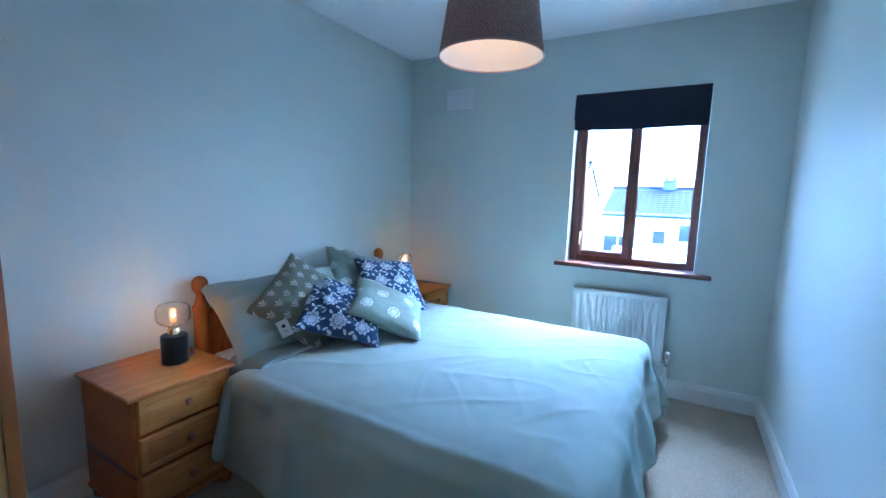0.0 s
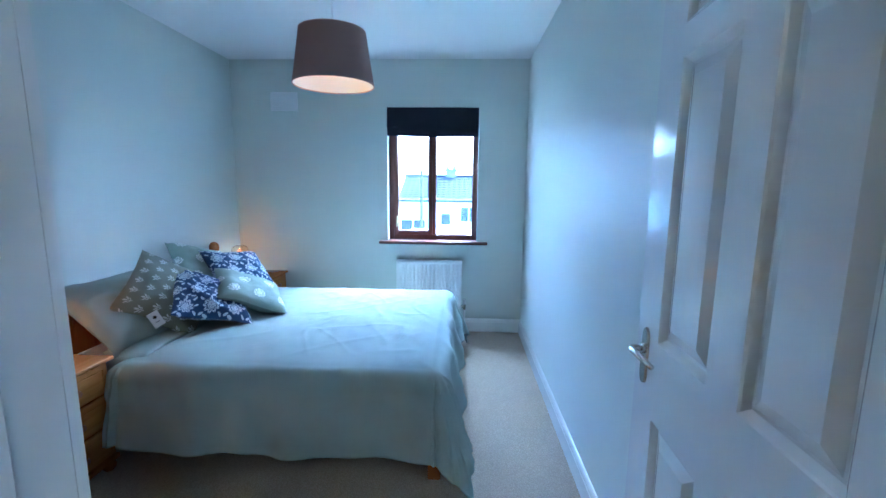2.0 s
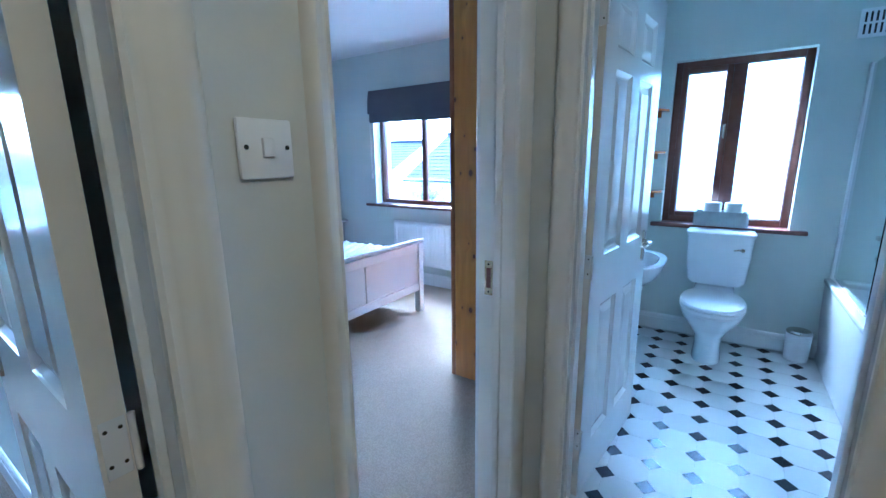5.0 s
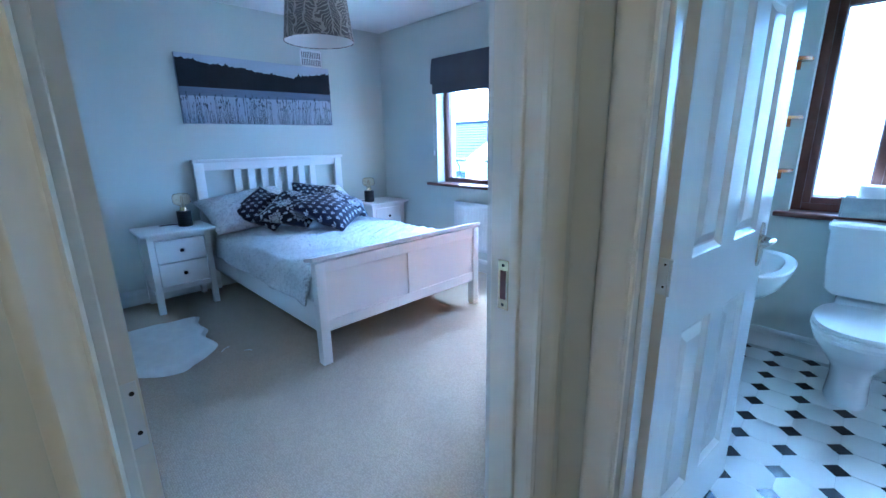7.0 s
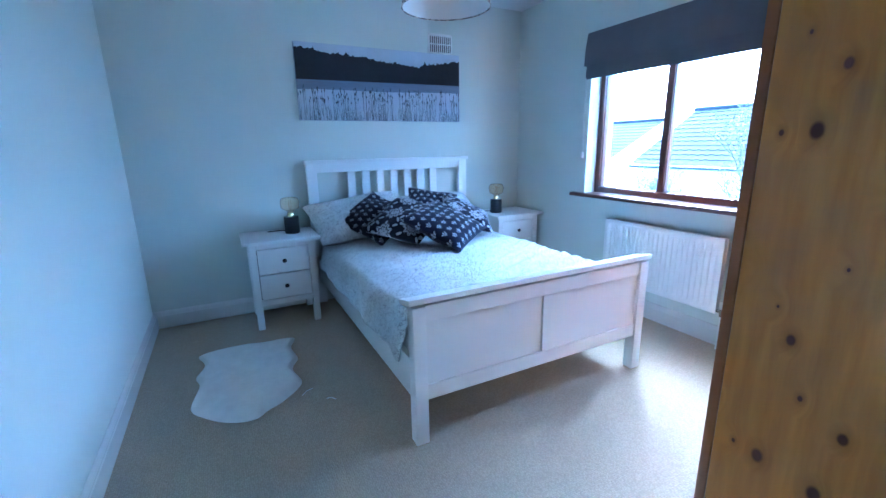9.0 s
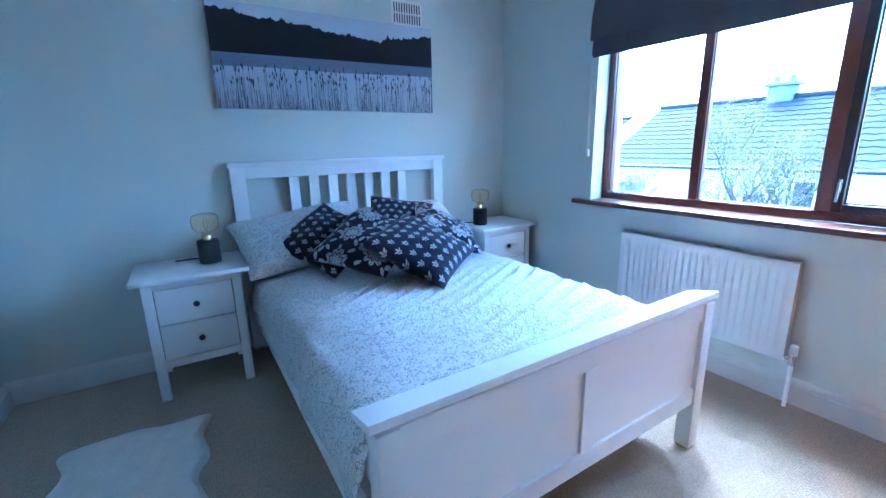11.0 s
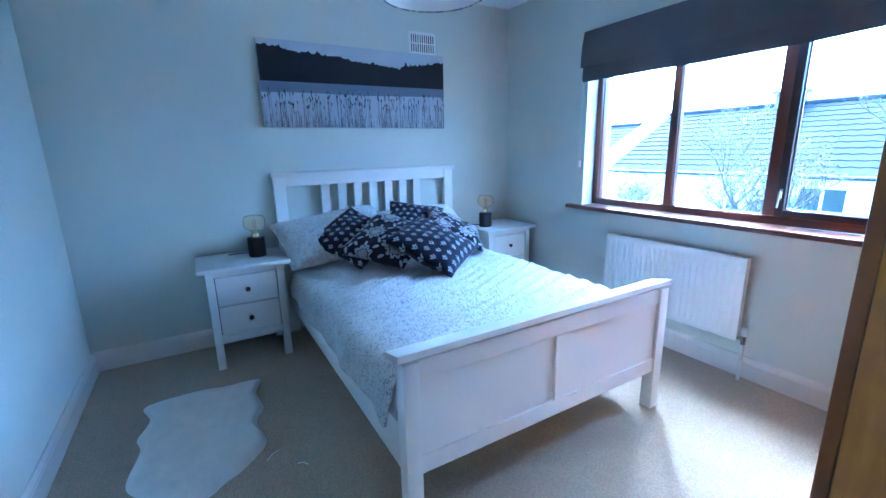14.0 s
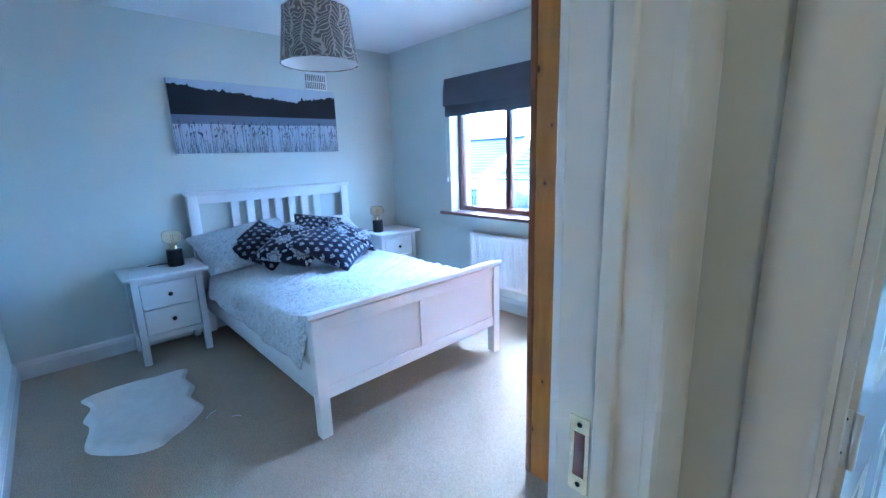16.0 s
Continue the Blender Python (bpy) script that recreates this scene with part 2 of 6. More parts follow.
def shade_mat(name, a, b, kind):
    """Thin lampshade fabric that lets some light through."""
    m, tree, sh = nodes_of(name)
    if kind == "check":
        tc, ck = tree.nodes.new("ShaderNodeTexCoord"), tree.nodes.new("ShaderNodeTexChecker")
        mp = tree.nodes.new("ShaderNodeMapping")
        mp.inputs["Scale"].default_value = (170, 66, 1)
        tree.links.new(tc.outputs["UV"], mp.inputs[0])
        tree.links.new(mp.outputs[0], ck.inputs["Vector"])
        ck.inputs["Scale"].default_value = 1.0
        col = mix_node(tree, ck.outputs["Fac"], a, b)
    else:
        tc, sep = tree.nodes.new("ShaderNodeTexCoord"), tree.nodes.new("ShaderNodeSeparateXYZ")
        mp, nz = tree.nodes.new("ShaderNodeMapping"), noise_node(tree, 9.0, 2.0)
        tree.links.new(tc.outputs["UV"], mp.inputs[0])
        mp.inputs["Scale"].default_value = (9, 2.2, 1)
        tree.links.new(mix_node(tree, 0.9, mp.outputs[0], nz.outputs["Color"], "ADD"), sep.inputs[0])
        # fern fronds: leaflets that slant off a stalk in each cell
        fu = math_node(tree, "SUBTRACT", math_node(tree, "FRACT", sep.outputs[0]), 0.5)
        au = math_node(tree, "ABSOLUTE", fu)
        slant = math_node(tree, "SUBTRACT", math_node(tree, "MULTIPLY", sep.outputs[1], 6.0), math_node(tree, "MULTIPLY", au, 4.0))
        leaflet = math_node(tree, "GREATER_THAN", math_node(tree, "FRACT", slant), 0.28)
        inside = math_node(tree, "LESS_THAN", au, 0.46)
        mask = math_node(tree, "MULTIPLY", leaflet, inside)
        mask = math_node(tree, "MULTIPLY", mask, math_node(tree, "GREATER_THAN", au, 0.04))
        col = mix_node(tree, mask, a, b)
    tree.links.new(col, sh.inputs["Base Color"])
    sh.inputs["Roughness"].default_value = 0.9
    fine = noise_node(tree, 350.0, 2.0)
    bump_node(tree, sh, fine.outputs[0], 0.3, 0.001)
    return m


M = {
    "wall": plain("wall_paint", (0.635, 0.67, 0.62), 0.5, vary=0.03, big=0.8, fine=140, bump=0.08, depth=0.0008, spec=0.2),
    "landing": plain("landing_paint", (0.61, 0.61, 0.56), 0.5, vary=0.03, big=0.8, fine=140, bump=0.12, depth=0.0008),
    "ceiling": plain("ceiling_paint", (0.82, 0.83, 0.82), 0.8, vary=0.02, big=0.7, fine=90, bump=0.15, depth=0.001),
    "gloss": plain("white_gloss_paint", (0.72, 0.72, 0.69), 0.25, vary=0.03, big=2.0, fine=30, bump=0.06, depth=0.0008),
    "door": plain("white_satin_door", (0.74, 0.75, 0.74), 0.14, vary=0.02, big=2.0, fine=70, bump=0.04, depth=0.0006, stretch=(1, 1, 0.12)),
    "cream": plain("cream_gloss_paint", (0.71, 0.675, 0.585), 0.3, vary=0.04, big=2.0, fine=30, bump=0.08, depth=0.001),
    "carpet": carpet_mat("beige_loop_carpet", (0.50, 0.412, 0.30)),
    "white": plain("white_lacquer", (0.78, 0.78, 0.77), 0.35, vary=0.02, big=3.0, fine=80, bump=0.04, depth=0.0006),
    "radiator": plain("radiator_enamel", (0.78, 0.78, 0.77), 0.3, vary=0.02, bump=0.03),
    "plastic": plain("white_plastic", (0.80, 0.80, 0.79), 0.3, vary=0.02, bump=0.0),
    "redwood": plain("red_brown_stained_wood", (0.125, 0.046, 0.028), 0.3, vary=0.25, big=3.0, fine=24, bump=0.12, stretch=(1, 1, 1)),
    "darker_sash": plain("darker_brown_sash", (0.030, 0.017, 0.013), 0.35, vary=0.25, big=3.0, fine=24, bump=0.12),
    "chrome": plain("chrome", (0.58, 0.55, 0.49), 0.26, 1.0, vary=0.04, bump=0.02),
    "brass": plain("brass", (0.68, 0.56, 0.32), 0.25, 1.0, vary=0.08, bump=0.03),
    # near-black for screws, vent slots, marks, and the shade painted behind drawers
    "dark": plain("dark_marks_and_gap_shade", (0.015, 0.02, 0.02), 0.8, vary=0.1),
    "black": plain("black_marble", (0.012, 0.014, 0.018), 0.4, vary=0.3, big=30, fine=120, bump=0.05),
    "blind": plain("slate_blue_blind_cloth", (0.030, 0.033, 0.052), 0.95, vary=0.15, big=6, fine=400, bump=0.3, spec=0.2),
    "blind2": plain("grey_blue_blind_cloth", (0.12, 0.12, 0.135), 0.95, vary=0.12, big=6, fine=400, bump=0.3, spec=0.2),
    "sage": plain("sage_cotton", (0.34, 0.395, 0.365), 0.9, vary=0.06, big=5, fine=300, bump=0.3, depth=0.002, spec=0.2),
    "honey": pine("honey_pine", "YZ", (0.48, 0.19, 0.038), (0.34, 0.115, 0.02), 0.03, 3.0, 0.25),
    "honey_top": pine("honey_pine_top", "XY", (0.48, 0.20, 0.045), (0.36, 0.135, 0.026), 0.02, 2.0, 0.22),
    "honey_drawer": pine("honey_pine_drawer", "ZY", (0.54, 0.25, 0.06), (0.42, 0.165, 0.034), 0.02, 2.4, 0.25),
    "pine": pine("knotty_pine", "YZ", (0.60, 0.33, 0.10), (0.50, 0.235, 0.058), 0.068, 6.0, 0.35),
    "pine_dark": pine("amber_knotty_pine", "YZ", (0.68, 0.30, 0.045), (0.49, 0.185, 0.024), 0.082, 7.6, 0.35),
    "pine_front": pine("knotty_pine_front", "XZ", (0.34, 0.125, 0.03), (0.26, 0.085, 0.018), 0.04, 4.0, 0.35),
    "ceramic": plain("white_ceramic", (0.80, 0.81, 0.81), 0.08, vary=0.01, bump=0.0),
    "acrylic": plain("white_acrylic", (0.78, 0.79, 0.79), 0.15, vary=0.01, bump=0.0),
    "tile": plain("white_vinyl_tile", (0.66, 0.66, 0.63), 0.34, vary=0.05, big=4, fine=50, bump=0.04),
    "dot": plain("black_vinyl_inset", (0.012, 0.014, 0.022), 0.22, vary=0.15, bump=0.03),
    "joint": plain("grey_vinyl_joint", (0.45, 0.45, 0.43), 0.4, vary=0.05),
    "oak_floor": pine("landing_floorboard", "YX", (0.45, 0.27, 0.11), (0.36, 0.2, 0.075), 0.01, 1.0, 0.4),
    "fur": plain("white_faux_fur", (0.80, 0.79, 0.76), 1.0, vary=0.08, big=16, fine=160, bump=0.5, depth=0.006, spec=0.1),
    "pane": glass("window_glass"),
    "frost": glass("frosted_glass", (0.70, 0.79, 0.77), 0.55),
    "screen": glass("shower_glass", (0.90, 0.98, 0.96), 0.0, 1.3),
    "amber": glass("amber_bulb_glass", (1.0, 0.93, 0.80), 0.0, 1.45),
    "clear": glass("clear_bulb_glass", (1.0, 0.94, 0.84), 0.0, 1.45),
    "lit": glow("lit_filament", (1.0, 0.36, 0.06), 0.04),
    "filament": plain("dull_filament", (0.45, 0.33, 0.2), 0.5),
    "bulb": glow("lit_bulb", (1.0, 0.72, 0.42), 0.034),
    "opal": plain("opal_bulb", (0.8, 0.8, 0.8), 0.3, bump=0.0),
    "check": shade_mat("houndstooth_shade", (0.52, 0.34, 0.29), (0.14, 0.085, 0.075), "check"),
    "fern": shade_mat("fern_print_shade", (0.56, 0.50, 0.42), (0.20, 0.18, 0.165), "fern"),
    "lining": plain("white_shade_lining", (0.82, 0.80, 0.76), 0.8, vary=0.02),
    "navy_sprig": sprig_print("navy_sprig_print", (0.014, 0.016, 0.036), (0.56, 0.56, 0.58), 7.6),
    "navy_flower": flower_print("navy_flower_print", (0.012, 0.015, 0.034), (0.48, 0.48, 0.51), 2.4, 1.25),
    "sage_sprig": sprig_print("sage_sprig_print", (0.225, 0.245, 0.19), (0.64, 0.66, 0.60), 6.2),
    "sage_flower": flower_print("sage_flower_print", (0.29, 0.355, 0.30), (0.78, 0.80, 0.76), 2.7, 0.84, False),
    "blue_flower": flower_print("blue_flower_print", (0.035, 0.068, 0.15), (0.55, 0.60, 0.66), 3.4, 1.2),
    "linen": sprinkle("sprigged_white_linen", (0.66, 0.67, 0.67), (0.21, 0.22, 0.24)),
    "paper": plain("white_card", (0.8, 0.8, 0.79), 0.7, vary=0.02),
    "grey_felt": plain("grey_woven_box", (0.40, 0.41, 0.40), 0.9, vary=0.15, big=20, fine=120, bump=0.4),
}


# ---- mesh helpers ----
def box(bm, x0, x1, y0, y1, z0, z1, bevel=0.0, segments=2):
    vs = [bm.verts.new((x, y, z)) for x in (x0, x1) for y in (y0, y1) for z in (z0, z1)]
    faces = [bm.faces.new([vs[i] for i in ids]) for ids in ((0, 1, 3, 2), (4, 6, 7, 5), (0, 4, 5, 1), (2, 3, 7, 6), (0, 2, 6, 4), (1, 5, 7, 3))]
    if bevel:
        edges = list({e for f in faces for e in f.edges})
        bmesh.ops.bevel(bm, geom=edges, offset=bevel, segments=segments, profile=0.5, affect="EDGES")
    return bm


def lathe(bm, profile, centre=(0, 0, 0), steps=24, cap=True, axis="Z"):
    """Turns (radius, height) pairs about an axis through centre."""
    rings = []
    for r, h in profile:
        ring = []
        for k in range(steps):
            a = 2 * math.pi * k / steps
            p = (r * math.cos(a), r * math.sin(a), h)
            p = p if axis == "Z" else ((h, p[0], p[1]) if axis == "X" else (p[0], h, p[1]))
            ring.append(bm.verts.new((centre[0] + p[0], centre[1] + p[1], centre[2] + p[2])))
        rings.append(ring)
    for a, b in zip(rings, rings[1:]):
        for k in range(steps):
            bm.faces.new((a[k], a[(k + 1) % steps], b[(k + 1) % steps], b[k]))
    if cap:
        bm.faces.new(list(reversed(rings[0])))
        bm.faces.new(rings[-1])
    return bm


def tube(bm, points, radius, steps=10):
    """A round bar along a line of points."""
    pts = [Vector(p) for p in points]
    rings = []
    for i, p in enumerate(pts):
        d = (pts[min(i + 1, len(pts) - 1)] - pts[max(i - 1, 0)]).normalized()
        side = d.cross(Vector((0, 0, 1)) if abs(d.z) < 0.9 else Vector((1, 0, 0))).normalized()
        up = side.cross(d)
        rad = radius[i] if isinstance(radius, (list, tuple)) else radius
        rings.append([bm.verts.new(p + rad * (math.cos(2 * math.pi * k / steps) * side + math.sin(2 * math.pi * k / steps) * up)) for k in range(steps)])
    for a, b in zip(rings, rings[1:]):
        for k in range(steps):
            bm.faces.new((a[k], a[(k + 1) % steps], b[(k + 1) % steps], b[k]))
    bm.faces.new(list(reversed(rings[0])))
    bm.faces.new(rings[-1])
    return bm


def moulding(bm, profile, start, along, outward, length, up=(0, 0, 1)):
    """A profile of (out, height) pairs swept straight: from start, along a direction."""
    s, d, o, u = Vector(start), Vector(along), Vector(outward), Vector(up)
    ends = []
    for k in (0.0, length):
        ends.append([bm.verts.new(s + d * k + o * a + u * h) for a, h in profile])
    n = len(profile)
    for i in range(n):
        bm.faces.new((ends[0][i], ends[0][(i + 1) % n], ends[1][(i + 1) % n], ends[1][i]))
    bm.faces.new(ends[0])
    bm.faces.new(list(reversed(ends[1])))
    return bm


def grid(bm, nu, nv, fn, uv=True, double=False):
    """A sheet of (nu x nv) quads from fn(u, v), both in 0 to 1."""
    layer = bm.loops.layers.uv.verify() if uv else None
    vs = [[bm.verts.new(fn(i / nu, j / nv)) for j in range(nv + 1)] for i in range(nu + 1)]
    for i in range(nu):
        for j in range(nv):
            f = bm.faces.new((vs[i][j], vs[i + 1][j], vs[i + 1][j + 1], vs[i][j + 1]))
            if uv:
                for lp, (a, b) in zip(f.loops, ((i, j), (i + 1, j), (i + 1, j + 1), (i, j + 1))):
                    lp[layer].uv = (a / nu, b / nv)
    return vs


def finish(name, bm, material, smooth=True):
    bmesh.ops.recalc_face_normals(bm, faces=bm.faces[:])
    me = bpy.data.meshes.new(name)
    bm.to_mesh(me)
    bm.free()
    if smooth:
        me.shade_smooth()
        me.set_sharp_from_angle(angle=radians(38))
    me.materials.append(material)
    return me


def part(name, bm, material, parent, label="", smooth=True):
    ob = new(name, finish(name, bm, material, smooth))
    ob.parent = parent
    return tagged(ob, label)


def thing(name, place, label, category, turn=0.0, group=""):
    ob = new(name)
    ob.empty_display_size = 0.1
    ob.matrix_basis = pose(*place, 0, 0, turn)
    return tagged(ob, label, category, group)


def structure(name, bm, material, label, smooth=False, category=""):
    return tagged(new(name, finish(name, bm, material, smooth)), label, category or name.split("_")[0], kind="structure")


def B(*args, **kw):
    return box(bmesh.new(), *args, **kw)


def join_boxes(rows, bevel=0.0):
    bm = bmesh.new()
    for r in rows:
        box(bm, *r, bevel=bevel)
    return bm


# ---- plan ----
CEIL = 2.475
X1W, X1E, X2W, XE = -1.95, 0.73, 0.84, 4.08
YS, YL, Y1N, Y2N = -0.265, -0.385, 3.27, 3.32
XB0, XB1 = 1.832, 1.952
LAND_W, LAND_S, BATH_S = -1.05, -2.2, -2.3
OUT = 0.28
GROUND = -2.75
D1 = (-0.205, 0.668)
D2 = (0.958, 1.685)
D3 = (-1.285, -0.542)
DH = 2.03
W1 = (-0.528, 0.301, 0.867, 2.066)
W2 = (0.66, 2.40, 0.867, 2.08)
W3 = (-1.325, -0.545, 0.867, 2.025)

# walls, each with its openings left free
structure("wall_room_north", join_boxes([
    (X1W - 0.28, W1[0], Y1N, Y1N + OUT, GROUND, CEIL + 0.2), (W1[1], X1E + 0.055, Y1N, Y1N + OUT, GROUND, CEIL + 0.2),
    (W1[0], W1[1], Y1N, Y1N + OUT, GROUND, W1[2] - 0.03), (W1[0], W1[1], Y1N, Y1N + OUT, W1[3], CEIL + 0.2)]),
    M["wall"], "sage-grey painted outer wall with a small window", category="wall")
structure("wall_main_north", B(X1E + 0.055, XE + OUT, Y2N, Y1N + OUT, GROUND, CEIL + 0.2), M["wall"], "sage-grey painted wall behind the white bed", category="wall")
structure("wall_room_west", B(X1W - OUT, X1W, YS - 0.12, Y1N, GROUND, CEIL), M["wall"], "sage-grey painted wall behind the pine bed", category="wall")
structure("wall_between_rooms", B(X1E, X2W, YS, Y1N, 0, CEIL), M["wall"], "sage-grey painted wall between the two bedrooms", category="wall")
structure("wall_east", join_boxes([
    (XE, XE + OUT, W2[1], Y2N, GROUND, CEIL + 0.2), (XE, XE + OUT, W3[1], W2[0], GROUND, CEIL + 0.2), (XE, XE + OUT, BATH_S, W3[0], GROUND, CEIL + 0.2),
    (XE, XE + OUT, W2[0], W2[1], GROUND, W2[2] - 0.03), (XE, XE + OUT, W2[0], W2[1], W2[3], CEIL + 0.2),
    (XE, XE + OUT, W3[0], W3[1], GROUND, W3[2] - 0.03), (XE, XE + OUT, W3[0], W3[1], W3[3], CEIL + 0.2)]),
    M["wall"], "sage-grey painted outer wall with two windows", category="wall")
structure("wall_doors", join_boxes([
    (X1W, D1[0] - 0.03, YL, YS, 0, CEIL), (D1[1] + 0.03, D2[0] - 0.03, YL, YS, 0, CEIL), (D2[1] + 0.03, XB0, YL, YS, 0, CEIL), (XB0, XE, YL, YS, 0, CEIL),
    (D1[0] - 0.03, D1[1] + 0.03, YL, YS, DH + 0.03, CEIL), (D2[0] - 0.03, D2[1] + 0.03, YL, YS, DH + 0.03, CEIL)]),
    M["wall"], "painted partition wall with two bedroom doorways", category="wall")
structure("wall_bathroom_west", join_boxes([
    (XB0, XB1, D3[1] + 0.03, YL, 0, CEIL), (XB0, XB1, BATH_S, D3[0] - 0.03, 0, CEIL), (XB0, XB1, D3[0] - 0.03, D3[1] + 0.03, DH + 0.03, CEIL)]),
    M["wall"], "painted partition wall with the bathroom doorway", category="wall")
# faces on the landing side get a slightly warmer colour
for nm, ax, at in (("wall_doors", 1, YL), ("wall_bathroom_west", 0, XB0)):
    me = bpy.data.objects[nm].data
    me.materials.append(M["landing"])
    for f in me.polygons:
        if abs(f.center[ax] - at) < 0.001 and (nm != "wall_doors" or f.center[0] < XB0):
            f.material_index = 1
structure("wall_landing_south", B(LAND_W - 0.1, XE + OUT, BATH_S - 0.2, BATH_S, GROUND, CEIL), M["landing"], "plain painted wall that closes the landing", category="wall")
structure("wall_landing_west", B(LAND_W - 0.1, LAND_W, BATH_S, YL, GROUND, CEIL), M["landing"], "plain painted wall at the landing's end", category="wall")
structure("ceiling", B(X1W - OUT, XE, BATH_S - 0.2, Y2N + 0.03, CEIL, CEIL + 0.19), M["ceiling"], "smooth white painted ceiling")
structure("floor_bedroom_small", B(X1W, X1E, YS - 0.03, Y1N, -0.06, 0), M["carpet"], "beige loop-pile carpet in the small bedroom")
structure("floor_bedroom_large", B(X2W, XE, YS - 0.03, Y2N, -0.06, 0), M["carpet"], "beige loop-pile carpet in the large bedroom")
structure("floor_slab", join_boxes([(X1W, XE, YL, Y1N, -0.3, -0.062), (LAND_W, XE, BATH_S, YL, -0.3, -0.062)]), M["ceiling"], "plain floor slab under the rooms")

# skirting boards with a moulded top
SKIRT = [(0, 0), (0.018, 0), (0.018, 0.092), (0.0145, 0.098), (0.0145, 0.104), (0.010, 0.116), (0.005, 0.124), (0, 0.126)]


def skirting(start, along, outward, length, material=None):
    structure("baseboard", moulding(bmesh.new(), SKIRT, start, along, outward, length), material or M["gloss"], "white gloss skirting board with moulded top")


skirting((X1W, Y1N, 0), (1, 0, 0), (0, -1, 0), X1E - X1W)
skirting((X1W, YS, 0), (0, 1, 0), (1, 0, 0), Y1N - YS - 0.019)
skirting((X1E, YS, 0), (0, 1, 0), (-1, 0, 0), Y1N - YS - 0.019)
skirting((X2W, Y2N, 0), (1, 0, 0), (0, -1, 0), XE - X2W)
skirting((X2W, YS, 0), (0, 1, 0), (1, 0, 0), Y2N - YS - 0.019)
skirting((XE, YS, 0), (0, 1, 0), (-1, 0, 0), Y2N - YS - 0.019)
skirting((D1[1] + 0.09, YL, 0), (1, 0, 0), (0, -1, 0), D2[0] - D1[1] - 0.142)
skirting((LAND_W, YL, 0), (1, 0, 0), (0, -1, 0), D1[0] - 0.09 - LAND_W)
skirting((XE, BATH_S, 0), (0, 1, 0), (-1, 0, 0), YL - BATH_S)
skirting((XB1, YL, 0), (1, 0, 0), (0, -1, 0), XE - XB1 - 0.02)

# moulded door surrounds: profile across the board (away from the opening, depth)
ARCH = [(0, 0), (0, 0.012), (0.006, 0.016), (0.012, 0.012), (0.020, 0.012), (0.034, 0.018), (0.046, 0.019), (0.056, 0.023), (0.066, 0.022), (0.074, 0.017), (0.078, 0.010), (0.080, 0)]


def surround(name, a, b, face, out, axis, material, right=0.08, left=0.08):
    """Three boards round an opening from a to b along axis, on the wall face, standing out by out."""
    bm = bmesh.new()
    o = Vector((0, out, 0)) if axis == "X" else Vector((out, 0, 0))
    d = Vector((1, 0, 0)) if axis == "X" else Vector((0, 1, 0))
    base = Vector((0, face, 0)) if axis == "X" else Vector((face, 0, 0))
    for at, way, wide in ((a, -1, left), (b, 1, right)):
        prof = [(p * wide / 0.08, h) for p, h in ARCH]
        ends = [[bm.verts.new(base + d * (at + way * p) + o * h + Vector((0, 0, z + (p if z else 0)))) for p, h in prof] for z in (0.0, DH)]
        n = len(prof)
        for i in range(n):
            bm.faces.new((ends[0][i], ends[0][(i + 1) % n], ends[1][(i + 1) % n], ends[1][i]))
        bm.faces.new(ends[0])
    ends = [[bm.verts.new(base + d * (at + way * p) + o * h + Vector((0, 0, DH + p))) for p, h in ARCH] for at, way in ((a, -1), (b, 1))]
    n = len(ARCH)
    for i in range(n):
        bm.faces.new((ends[0][i], ends[0][(i + 1) % n], ends[1][(i + 1) % n], ends[1][i]))
    return structure(name, bm, material, "moulded gloss-painted door architrave", True, "architrave")


def lining(name, rows, material):
    bm = bmesh.new()
    for r in rows:
        box(bm, *r, bevel=0.002, segments=1)
    return structure(name, bm, material, "gloss-painted door lining with stop bead", True, "door frame")


for (a, b), tag in ((D1, "small_bedroom"), (D2, "large_bedroom")):
    surround("trim_landing_" + tag, a, b, YL, -1, "X", M["cream"], right=0.085 if tag[0] == "s" else 0.102, left=0.08 if tag[0] == "s" else 0.048)
    surround("trim_room_" + tag, a, b + (0.022 if tag[0] == "s" else 0), YS, 1, "X", M["gloss"], right=0.05 if tag[0] == "s" else 0.08)
    cut = 0.018 if tag[0] == "s" else 0.0
    lining("trim_lining_" + tag, [
        (a - 0.03, a, YL - 0.001, YS + 0.001, 0, DH + 0.03), (b + cut, b + 0.03, YL - 0.001, YS + 0.001, 0, DH + 0.03), (a, b, YL - 0.001, YS + 0.001, DH, DH + 0.03),
        (a, a + 0.013, YL + 0.035, YS - 0.06, 0, DH), (b - 0.013, b, YL + 0.035, YS - 0.06, 0, DH), (a, b, YL + 0.035, YS - 0.06, DH - 0.013, DH)] + ([(b, b + cut, YL - 0.001, YS - 0.045, 0, DH + 0.03)] if cut else []), M["gloss" if cut else "cream"])
surround("trim_landing_bathroom", D3[0], D3[1], XB0, -1, "Y", M["cream"], right=0.085)
surround("trim_room_bathroom", D3[0], D3[1], XB1, 1, "Y", M["gloss"])
lining("trim_lining_bathroom", [
    (XB0 - 0.001, XB1 + 0.001, D3[0] - 0.03, D3[0], 0, DH + 0.03), (XB0 - 0.001, XB1 + 0.001, D3[1], D3[1] + 0.03, 0, DH + 0.03), (XB0 - 0.001, XB1 + 0.001, D3[0], D3[1], DH, DH + 0.03),
    (XB0 + 0.03, XB1 - 0.045, D3[0], D3[0] + 0.013, 0, DH), (XB0 + 0.03, XB1 - 0.045, D3[1] - 0.013, D3[1], 0, DH)], M["gloss"])
